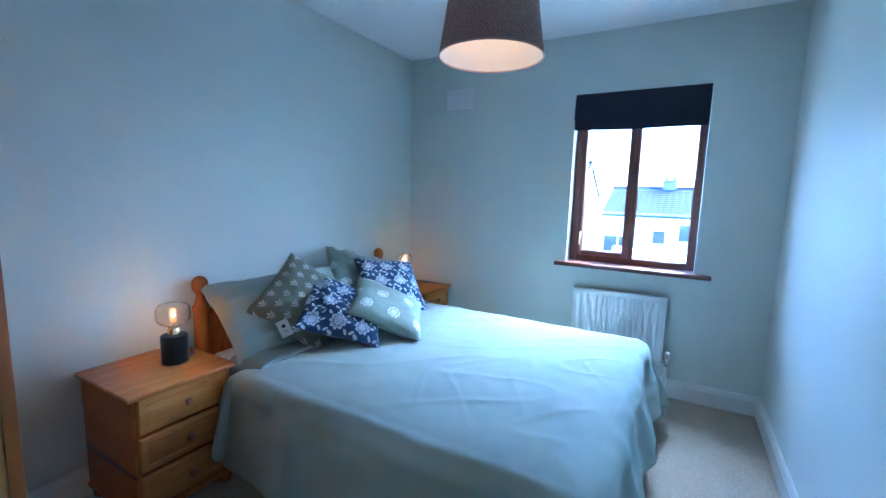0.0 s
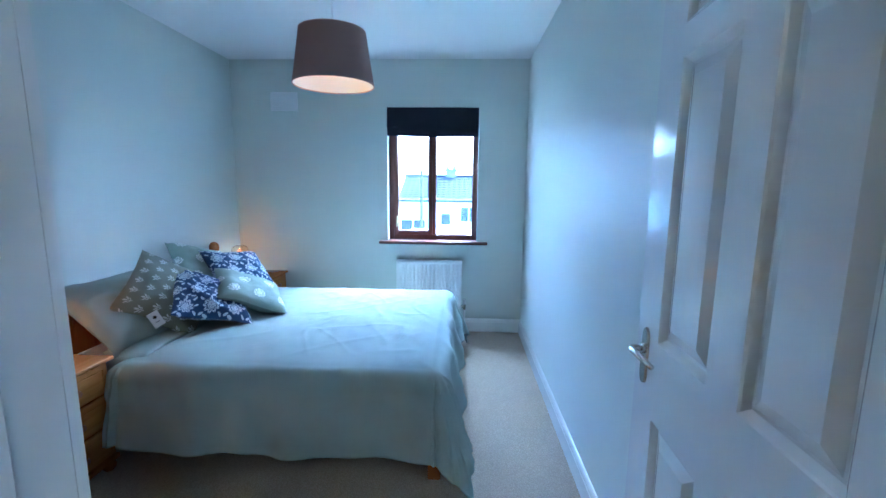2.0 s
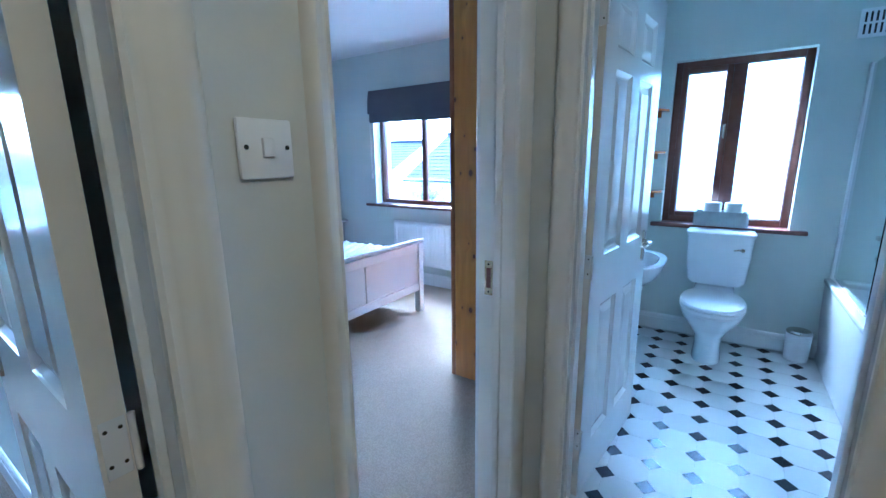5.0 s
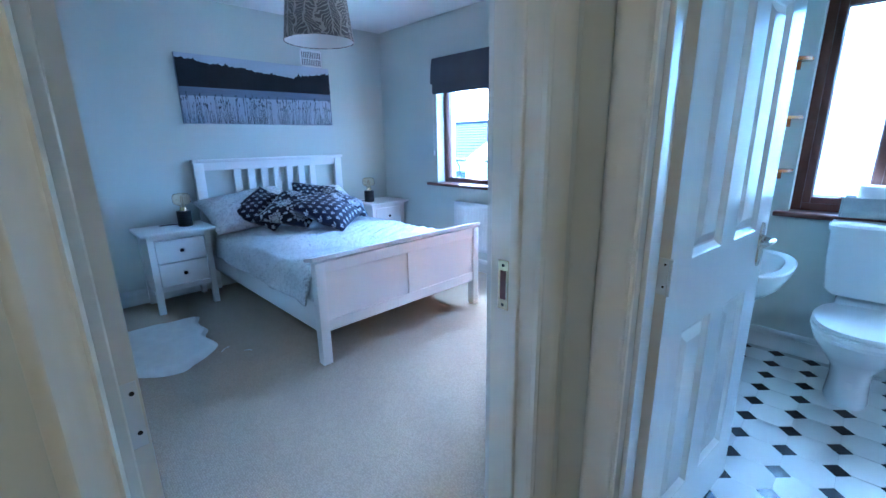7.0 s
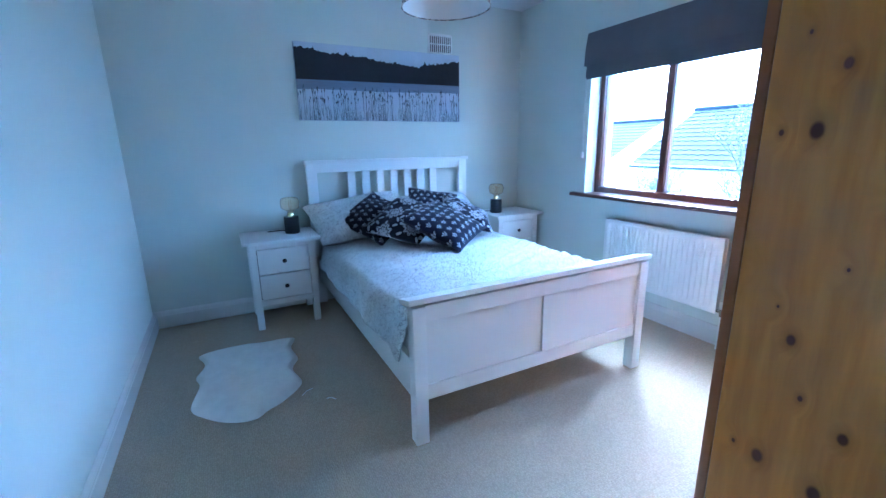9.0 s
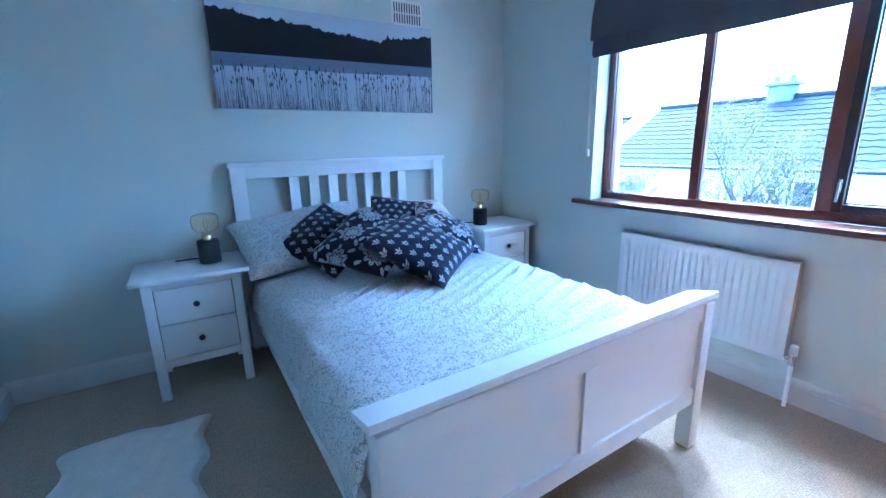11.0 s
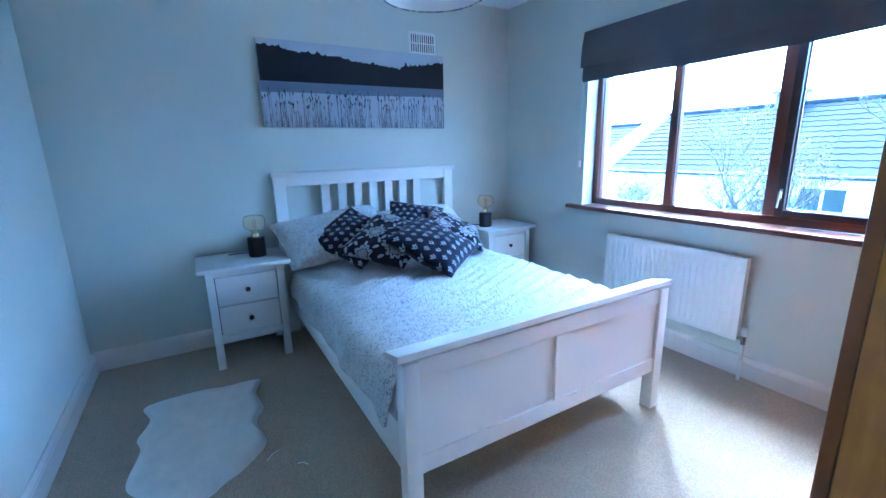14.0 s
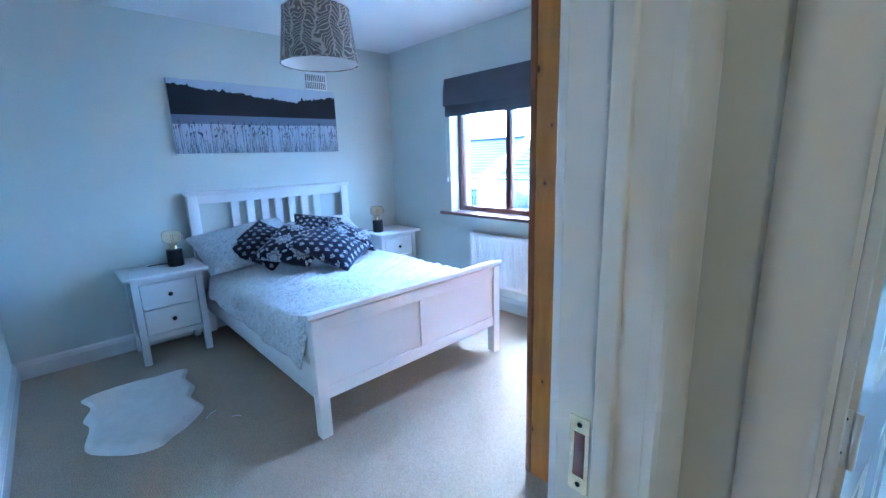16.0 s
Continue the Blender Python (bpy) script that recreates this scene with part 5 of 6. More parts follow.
def treeline(u):
    x = u * 9
    return ch * (0.925 - 0.21 * u + 0.19 * max(0, u - 0.7) / 0.3 + 0.022 * noise.noise(Vector((x, 0, 0))) + 0.024 * noise.noise(Vector((x * 5, 2, 0))) + 0.026 * abs(noise.noise(Vector((x * 14, 3, 0)))) + 0.05 * abs(noise.noise(Vector((x * 4, 8, 0)))) * (1 - abs(2 * ((u * 74) % 1.0) - 1)) + 0.06 * math.exp(-abs(u - 0.76) / 0.006) + 0.05 * math.exp(-abs(u - 0.79) / 0.005) + 0.035 * math.exp(-abs(u - 0.28) / 0.006))


band("printed_sky", lambda u: ch * 0.45, lambda u: ch * 0.998, (0.50, 0.55, 0.63), 0.0355, 0.08)
band("printed_wood", lambda u: ch * (0.52 + 0.02 * u), lambda u: min(ch * 0.997, treeline(u)), (0.010, 0.012, 0.018), 0.0362, 0.5)
band("printed_mist", lambda u: ch * 0.36, lambda u: ch * (0.53 + 0.02 * u), (0.17, 0.20, 0.28), 0.0368, 0.3, stretch=(0.3, 1, 4))
band("printed_lake", lambda u: ch * 0.0, lambda u: ch * (0.40 + 0.03 * u + 0.006 * math.sin(u * 9)), (0.46, 0.50, 0.60), 0.0374, 0.18, stretch=(1, 1, 0.3))
rng = random.Random(5)
for nm, count, colour, low in (("printed_reeds", 620, (0.045, 0.055, 0.08), 0.0), ("printed_pale_reeds", 900, (0.50, 0.54, 0.62), 0.0)):
    bm = bmesh.new()
    for k in range(count):
        x = rng.uniform(-cw / 2 + 0.004, cw / 2 - 0.006)
        top = ch * (rng.uniform(0.05, 0.20) if rng.random() < 0.68 else rng.uniform(0.20, 0.42))
        wd, lean = rng.uniform(0.0006, 0.0015), rng.uniform(-0.012, 0.012)
        dd = -0.0380 - 0.0006 * rng.random()
        bm.faces.new([bm.verts.new(p) for p in ((x - wd, dd, 0.001), (x + wd, dd, 0.001), (x + lean + wd * 0.6, dd, top), (x + lean - wd * 0.6, dd, top))])
        if nm == "printed_reeds" and top > ch * 0.2 and rng.random() < 0.9:
            hx, hw, hh = x + lean, rng.uniform(0.0035, 0.0055), rng.uniform(0.022, 0.036)
            tl = rng.uniform(-0.006, 0.006)
            bm.faces.new([bm.verts.new(p) for p in ((hx, dd - 0.0004, top - 0.004), (hx + hw, dd - 0.0004, top + hh * 0.4), (hx + tl, dd - 0.0004, top + hh), (hx - hw, dd - 0.0004, top + hh * 0.4))])
    tagged(part(nm, bm, plain(nm + "_ink", colour, 0.8, vary=0.2), canvas, smooth=False), kind="stuff")


# ---- wall vents ----
def wall_vent(place, w, h, slots, upright, label):
    v = thing("wall_vent", place, label, "vent")
    part("plate", B(-w / 2, w / 2, -0.008, 0, 0, h, bevel=0.003), M["plastic"], v)
    rows = 2 if upright else 1
    for r in range(rows):
        for k in range(slots):
            if upright:
                x = -w / 2 + 0.022 + (w - 0.044) * k / (slots - 1)
                za = 0.018 + r * (h - 0.03) / 2
                part("slot", B(x - 0.004, x + 0.004, -0.0087, -0.0079, za, za + (h - 0.05) / 2), M["dark"], v)
            else:
                z = 0.02 + (h - 0.04) * k / (slots - 1)
                part("louvre", B(-w / 2 + 0.015, w / 2 - 0.015, -0.012, -0.0075, z - 0.004, z + 0.003, bevel=0.0015, segments=1), M["plastic"], v)
    for x in (-w / 2 + 0.008, w / 2 - 0.008):
        for z in (0.008, h - 0.008):
            part("screw", lathe(bmesh.new(), [(0.003, -0.0095), (0.003, -0.007)], (x, 0, z), 8, axis="Y"), M["chrome"], v)
    return v


wall_vent((-1.462, Y1N, 2.03), 0.25, 0.165, 9, False, "square white plastic wall vent with flat louvres")
wall_vent((3.217, Y2N, 2.036), 0.235, 0.165, 11, True, "white slotted wall vent above the picture")

# ---- faux sheepskin rug ----
rug = thing("rug", (1.41, 2.235, 0), "white faux-sheepskin rug with a wavy outline", "rug")
EDGE = [(0.29, 0.42), (0.12, 0.435), (-0.02, 0.47), (-0.265, 0.445), (-0.24, 0.28), (-0.28, 0.14), (-0.26, 0.03), (-0.29, -0.19), (-0.21, -0.32), (-0.11, -0.405), (-0.01, -0.43), (0.06, -0.38), (0.14, -0.33), (0.245, -0.20), (0.222, -0.02), (0.27, 0.10), (0.255, 0.27)]
bm = bmesh.new()
cnt = len(EDGE)


def rim_at(t):
    i, f = int(t) % cnt, t - int(t)
    p = [Vector((*EDGE[(i + k - 1) % cnt], 0)) for k in range(4)]
    return 0.5 * ((2 * p[1]) + (p[2] - p[0]) * f + (2 * p[0] - 5 * p[1] + 4 * p[2] - p[3]) * f * f + (3 * p[1] - p[0] - 3 * p[2] + p[3]) * f ** 3)


ringn, prev = 220, None
for s in (1.0, 0.985, 0.955, 0.90, 0.82, 0.72, 0.6, 0.47, 0.33, 0.18):
    ring = []
    for k in range(ringn):
        p = rim_at(cnt * k / ringn) * s
        nz = noise.noise(Vector((p.x * 22, p.y * 22, 0))) + 0.5 * noise.noise(Vector((p.x * 60, p.y * 60, 3)))
        z = 0.001 if s == 1.0 else 0.028 * min(1.0, (1 - s) * 9) + 0.0022 * nz
        ring.append(bm.verts.new((p.x, p.y, max(0.001, z))))
    if prev:
        for k in range(ringn):
            bm.faces.new((prev[k], prev[(k + 1) % ringn], ring[(k + 1) % ringn], ring[k]))
    prev = ring
bm.faces.new(prev)
part("pelt", bm, M["fur"], rug)
for at, turn, ln in (((1.665, 1.925), 40, 0.075), ((1.764, 1.80), -35, 0.05)):
    b = thing("plastic_scrap", (*at, 0.002), "thin curl of white plastic lying on the carpet", "scrap", turn)
    part("strip", tube(bmesh.new(), [(-ln / 2, 0, 0.001), (0, 0.006, 0.003), (ln / 2, -0.003, 0.001)], 0.0022, 6), M["plastic"], b)
# blind's pull cord by the wide window
cord = thing("blind_cord", (XE - 0.012, 2.442, 1.2), "thin white looped blind cord beside the window", "cord")
part("loop", tube(bmesh.new(), [(0, 0, 0.82), (0, 0.001, 0.4), (0, 0, 0.0), (0, -0.006, -0.008), (0, -0.012, 0.0), (0, -0.011, 0.4), (0, -0.012, 0.82)], 0.0016, 6), M["plastic"], cord)
part("tensioner", B(-0.008, 0.012, -0.014, 0.004, -0.05, -0.004, bevel=0.003), M["plastic"], cord)

# ---- landing ----
sw = thing("light_switch", (0.832, YL, 1.343), "square white plastic light switch with one rocker", "light switch")
part("plate", B(-0.042, 0.042, -0.009, 0, 0, 0.082, bevel=0.003), M["plastic"], sw)
part("rocker", B(-0.009, 0.009, -0.014, -0.008, 0.030, 0.056, bevel=0.002), M["plastic"], sw)
for x in (-0.032, 0.032):
    part("screw", lathe(bmesh.new(), [(0.0035, -0.0098), (0.0035, -0.0085)], (x, 0, 0.043), 10, axis="Y"), M["dark"], sw)
structure("floor_landing", B(LAND_W, XB0, BATH_S, YL + 0.02, -0.06, -0.006), M["joint"], "boards of the landing floor", category="floor")
fl = bpy.data.objects["floor_landing"]
board = finish("floorboard", B(-0.6, 0.6, -0.058, 0.058, 0, 0.006, bevel=0.0015, segments=1), M["oak_floor"])
for r in range(16):
    for k in range(3):
        x = LAND_W + 0.6 + 1.204 * k - 0.37 * (r % 3)
        xa, xb = max(LAND_W, x - 0.6), min(XB0, x + 0.6)
        y = YL - 0.08 - 0.119 * r
        if xb - xa < 0.1 or y < BATH_S + 0.06:
            continue
        o = new("floorboard", board)
        o.parent = fl
        o.matrix_basis = Matrix.LocRotScale(((xa + xb) / 2, y, -0.006), None, ((xb - xa) / 1.2, 1, 1))

# ---- bathroom ----
tf = structure("floor_bathroom", B(XB1 - 0.1, XE, BATH_S, YL, -0.06, -0.0025), M["joint"], "white vinyl floor with small black diamond insets", category="floor")
pitch = 0.165
oct_bm = bmesh.new()
c, h2 = 0.0432, pitch / 2 - 0.0006
pts = [(-h2 + c, -h2), (h2 - c, -h2), (h2, -h2 + c), (h2, h2 - c), (h2 - c, h2), (-h2 + c, h2), (-h2, h2 - c), (-h2, -h2 + c)]
top = [oct_bm.verts.new((x * 0.992, y * 0.992, 0.002)) for x, y in pts]
low = [oct_bm.verts.new((x, y, 0)) for x, y in pts]
oct_bm.faces.new(top)
for k in range(8):
    oct_bm.faces.new((low[k], low[(k + 1) % 8], top[(k + 1) % 8], top[k]))
octagon = finish("tile", oct_bm, M["tile"], False)
dot_bm = bmesh.new()
d2 = c - 0.0008
top = [dot_bm.verts.new((x * 0.98, y * 0.98, 0.002)) for x, y in ((d2, 0), (0, d2), (-d2, 0), (0, -d2))]
low = [dot_bm.verts.new((x, y, 0)) for x, y in ((d2, 0), (0, d2), (-d2, 0), (0, -d2))]
dot_bm.faces.new(top)
for k in range(4):
    dot_bm.faces.new((low[k], low[(k + 1) % 4], top[(k + 1) % 4], top[k]))
inset = finish("inset", dot_bm, M["dot"], False)
for i in range(13):
    for j in range(8):
        dx, dy = 4.02 - i * 0.166, -0.46 - j * 0.165
        if dx > XB1 + 0.03:
            o = new("inset", inset)
            o.parent, o.location = tf, (dx, dy, -0.0024)
        tx, ty = dx - 0.083, dy - 0.0825
        if tx > XB1 - 0.02 and ty > -1.56:
            o = new("tile", octagon)
            o.parent, o.location = tf, (tx, ty, -0.0024)
        if j == 0 and tx > XB1 - 0.02:
            o = new("tile", octagon)
            o.parent, o.location = tf, (tx, dy + 0.0825, -0.0024)


def loft(bm, rings):
    """Skins closed rings of (centre x, centre y, half x, half y, z, squareness)."""
    made, steps = [], 36
    for cx, cy, rx, ry, z, sq in rings:
        ring = []
        for k in range(steps):
            a = 2 * math.pi * k / steps
            ca, sa = math.cos(a), math.sin(a)
            ring.append(bm.verts.new((cx + rx * math.copysign(abs(ca) ** sq, ca), cy + ry * math.copysign(abs(sa) ** sq, sa), z)))
        made.append(ring)
    for a, b in zip(made, made[1:]):
        for k in range(steps):
            bm.faces.new((a[k], a[(k + 1) % steps], b[(k + 1) % steps], b[k]))
    bm.faces.new(list(reversed(made[0])))
    bm.faces.new(made[-1])
    return bm


wc = thing("toilet", (XE, -0.945, 0), "white ceramic close-coupled toilet with the lid down", "toilet")
part("pan", loft(bmesh.new(), [(-0.34, 0, 0.17, 0.085, 0.0, 0.8), (-0.34, 0, 0.155, 0.078, 0.10, 0.8), (-0.35, 0, 0.16, 0.085, 0.18, 0.85), (-0.40, 0, 0.20, 0.125, 0.26, 0.9), (-0.43, 0, 0.245, 0.165, 0.33, 0.9), (-0.44, 0, 0.26, 0.18, 0.375, 0.9), (-0.44, 0, 0.255, 0.178, 0.39, 0.9)]), M["ceramic"], wc)
part("shelf", B(-0.24, -0.03, -0.12, 0.12, 0.32, 0.46, bevel=0.03, segments=4), M["ceramic"], wc)
part("seat", loft(bmesh.new(), [(-0.44, 0, 0.262, 0.184, 0.391, 0.88), (-0.44, 0, 0.266, 0.187, 0.40, 0.88), (-0.44, 0, 0.264, 0.185, 0.412, 0.88)]), M["plastic"], wc)
part("lid", loft(bmesh.new(), [(-0.435, 0, 0.262, 0.184, 0.413, 0.88), (-0.435, 0, 0.264, 0.186, 0.424, 0.88), (-0.435, 0, 0.255, 0.178, 0.436, 0.88), (-0.435, 0, 0.20, 0.13, 0.442, 0.9)]), M["plastic"], wc, "closed white lid")
part("cistern", loft(bmesh.new(), [(-0.135, 0, 0.085, 0.15, 0.475, 0.45), (-0.125, 0, 0.10, 0.175, 0.50, 0.42), (-0.12, 0, 0.112, 0.190, 0.66, 0.36), (-0.12, 0, 0.115, 0.195, 0.815, 0.33)]), M["ceramic"], wc)
part("cistern_lid", loft(bmesh.new(), [(-0.12, 0, 0.118, 0.203, 0.8155, 0.33), (-0.12, 0, 0.119, 0.205, 0.838, 0.33), (-0.12, 0, 0.11, 0.195, 0.850, 0.35), (-0.12, 0, 0.06, 0.14, 0.853, 0.5)]), M["ceramic"], wc)
lv = bmesh.new()
lathe(lv, [(0.012, -0.252), (0.012, -0.232)], (0, -0.135, 0.74), 14, axis="X")
tube(lv, [(-0.25, -0.135, 0.74), (-0.255, -0.11, 0.742), (-0.255, -0.085, 0.735)], 0.006, 8)
part("flush_lever", lv, M["chrome"], wc, "chrome flush lever")
part("paper_mark", B(-0.503, -0.4965, -0.014, 0.014, 0.10, 0.13), M["paper"], wc, "small maker's mark")

bs = thing("wash_basin", (2.98, YL, 0), "white ceramic wash basin on a pedestal behind the door", "basin")
part("bowl", loft(bmesh.new(), [(0, -0.15, 0.10, 0.09, 0.66, 0.9), (0, -0.16, 0.17, 0.13, 0.71, 0.85), (0, -0.165, 0.235, 0.155, 0.77, 0.8), (0, -0.165, 0.25, 0.163, 0.80, 0.78), (0, -0.165, 0.245, 0.158, 0.806, 0.78), (0, -0.165, 0.21, 0.125, 0.802, 0.8), (0, -0.165, 0.15, 0.09, 0.72, 0.9), (0, -0.165, 0.05, 0.03, 0.69, 1.0)]), M["ceramic"], bs)
part("pedestal", loft(bmesh.new(), [(0, -0.12, 0.10, 0.10, 0.0, 0.8), (0, -0.12, 0.075, 0.075, 0.15, 0.8), (0, -0.12, 0.07, 0.07, 0.5, 0.8), (0, -0.14, 0.10, 0.09, 0.67, 0.8)]), M["ceramic"], bs)
for x in (-0.09, 0.09):
    tp = bmesh.new()
    lathe(tp, [(0.014, 0.80), (0.012, 0.85), (0.018, 0.855), (0.018, 0.875), (0.004, 0.88)], (x, -0.035, 0), 14)
    tube(tp, [(x, -0.035, 0.845), (x, -0.08, 0.85), (x, -0.095, 0.835)], 0.008, 10)
    part("tap", tp, M["chrome"], bs, "chrome pillar tap")

tub = thing("bathtub", ((XB1 + XE) / 2, -1.935, 0), "white acrylic bath with a plain side panel", "bath")
hx = (XE - XB1) / 2 - 0.003
part("side_panel", moulding(bmesh.new(), [(0.0, 0.0), (0.012, 0.0), (0.002, 0.06), (0.018, 0.30), (0.022, 0.53), (0.0, 0.53)], (-hx, 0.36, 0), (1, 0, 0), (0, 1, 0), 2 * hx), M["acrylic"], tub, "curved white bath panel")
shell = bmesh.new()
for r in ((-hx, hx, 0.30, 0.39), (-hx, hx, -0.362, -0.30), (-hx, -hx + 0.10, -0.30, 0.30), (hx - 0.10, hx, -0.30, 0.30)):
    box(shell, *r, 0.53, 0.565, bevel=0.010, segments=3)
grid(shell, 24, 16, lambda u, v: ((u - 0.5) * (2 * hx - 0.19), (v - 0.5) * 0.62, 0.545 - 0.38 * max(0.0, (1 - abs(2 * u - 1) ** 6) * (1 - abs(2 * v - 1) ** 4)) ** 0.6))
part("tub", shell, M["acrylic"], tub)
gs = thing("shower_screen", (XE - 0.02, -1.585, 0.566), "clear glass shower screen in a white wall channel", "shower screen")
part("wall_channel", B(-0.025, 0.018, -0.016, 0.016, 0.0, 1.32, bevel=0.003), M["plastic"], gs, "white upright channel")
pane = part("pane", B(-0.80, -0.024, -0.003, 0.003, 0.012, 1.31), M["screen"], gs, smooth=False)
pane.visible_shadow = False
part("bottom_seal", B(-0.79, -0.03, -0.005, 0.005, 0.0, 0.012), M["plastic"], gs)
mixer = thing("bath_mixer", (XE, -1.80, 0.60), "chrome bath tap fixed to the wall", "tap")
tp = bmesh.new()
lathe(tp, [(0.028, -0.05), (0.028, -0.012), (0.036, -0.012), (0.036, 0.0)], (0, 0, 0.12), 20, axis="X")
part("body", tp, M["chrome"], mixer)
bn = thing("pedal_bin", (3.975, -1.455, 0), "small white cylindrical bin by the bath", "bin")
part("body", lathe(bmesh.new(), [(0.060, 0), (0.066, 0.004), (0.070, 0.19), (0.068, 0.192)], steps=28), M["plastic"], bn)
part("lid", lathe(bmesh.new(), [(0.071, 0.192), (0.072, 0.200), (0.060, 0.212), (0.001, 0.216)], steps=28), M["chrome"], bn, "grey metal lid")
bx = thing("storage_box", (4.085, -0.93, 0.867), "grey woven storage box with toilet rolls on the sill", "storage box")
wl = bmesh.new()
for r in ((-0.085, 0.05, -0.165, -0.155), (-0.085, 0.05, 0.155, 0.165), (-0.085, -0.075, -0.155, 0.155), (0.04, 0.05, -0.155, 0.155)):
    box(wl, *r, 0.0, 0.105, bevel=0.003)
box(wl, -0.075, 0.04, -0.155, 0.155, 0.0, 0.01)
part("basket", wl, M["grey_felt"], bx)
for y in (-0.07, 0.055):
    rl = thing("toilet_roll", (4.065, -0.93 + y, 0.877), "white toilet roll standing in the grey box", "toilet roll", group="toilet rolls")
    part("paper", lathe(bmesh.new(), [(0.020, 0.0), (0.052, 0.0), (0.055, 0.006), (0.055, 0.150), (0.052, 0.156), (0.020, 0.156), (0.020, 0.0)], steps=28, cap=False), M["paper"], rl)
cs = thing("corner_shelf", (XE, YL, 1.05), "small corner shelf unit with three pine shelves", "shelf")
for z in (0.04, 0.33, 0.63):
    q = bmesh.new()
    outl = [(0, 0)] + [(-0.15 * math.cos(math.pi / 2 * k / 10), -0.15 * math.sin(math.pi / 2 * k / 10)) for k in range(11)]
    a = [q.verts.new((x, y, z)) for x, y in outl]
    b = [q.verts.new((x, y, z + 0.018)) for x, y in outl]
    q.faces.new(list(reversed(a)))
    q.faces.new(b)
    for k in range(len(outl)):
        q.faces.new((a[k], a[(k + 1) % len(outl)], b[(k + 1) % len(outl)], b[k]))
    part("shelf_board", q, M["honey_top"], cs)
    part("bracket", B(-0.02, -0.004, -0.10, -0.004, z - 0.04, z), M["honey"], cs)
vb = thing("wall_vent", (XE, -1.60, 2.03), "white slotted bathroom wall vent", "vent", -90)
part("plate", B(-0.11, 0.11, -0.008, 0, 0, 0.16, bevel=0.003), M["plastic"], vb)
for r in range(2):
    for k in range(8):
        x = -0.085 + 0.0243 * k
        part("slot", B(x - 0.005, x + 0.005, -0.0087, -0.0079, 0.02 + r * 0.066, 0.074 + r * 0.066), M["dark"], vb)
structure("trim_bath_wall", B(XB1, XE, BATH_S, BATH_S + 0.008, 0.56, 2.1), M["ceramic"], "glossy white wall lining above the bath", category="tile")

# ---- outside ----
m_grass = plain("garden_grass", (0.07, 0.11, 0.035), 0.95, vary=0.3, big=0.3, fine=6, bump=0.5, depth=0.03)
m_render = plain("white_house_render", (0.72, 0.72, 0.69), 0.85, vary=0.05, big=0.4, fine=30, bump=0.3, depth=0.004)
m_roof = plain("dark_concrete_tile", (0.024, 0.026, 0.029), 0.9, spec=0.1, vary=0.3, big=0.8, fine=12, bump=0.3, depth=0.006)
m_brick = plain("chimney_render", (0.12, 0.115, 0.11), 0.9, vary=0.2, big=2, fine=20)
m_dglass = plain("dark_window_glass", (0.03, 0.035, 0.04), 0.08, vary=0.1, bump=0.0)
m_bark = plain("grey_bark", (0.075, 0.065, 0.052), 0.9, vary=0.3, big=6, fine=40, bump=0.5, depth=0.006)
m_bud = plain("pale_buds", (0.15, 0.13, 0.10), 0.9, vary=0.15, big=3, fine=20)
m_hedge = plain("hedge_leaves", (0.05, 0.085, 0.03), 0.9, vary=0.35, big=3, fine=14)
m_road = plain("asphalt", (0.055, 0.055, 0.057), 0.9, vary=0.2, big=0.5, fine=40, bump=0.4, depth=0.004)
gb = bmesh.new()
grid(gb, 24, 24, lambda u, v: ((u - 0.5) * 1600, (v - 0.5) * 1600, GROUND))
structure("ground", gb, m_grass, "mown grass around the houses", category="ground")
structure("road", B(7.5, 12.2, -120, 120, GROUND - 0.05, GROUND + 0.03), m_road, "grey asphalt estate road", category="road")


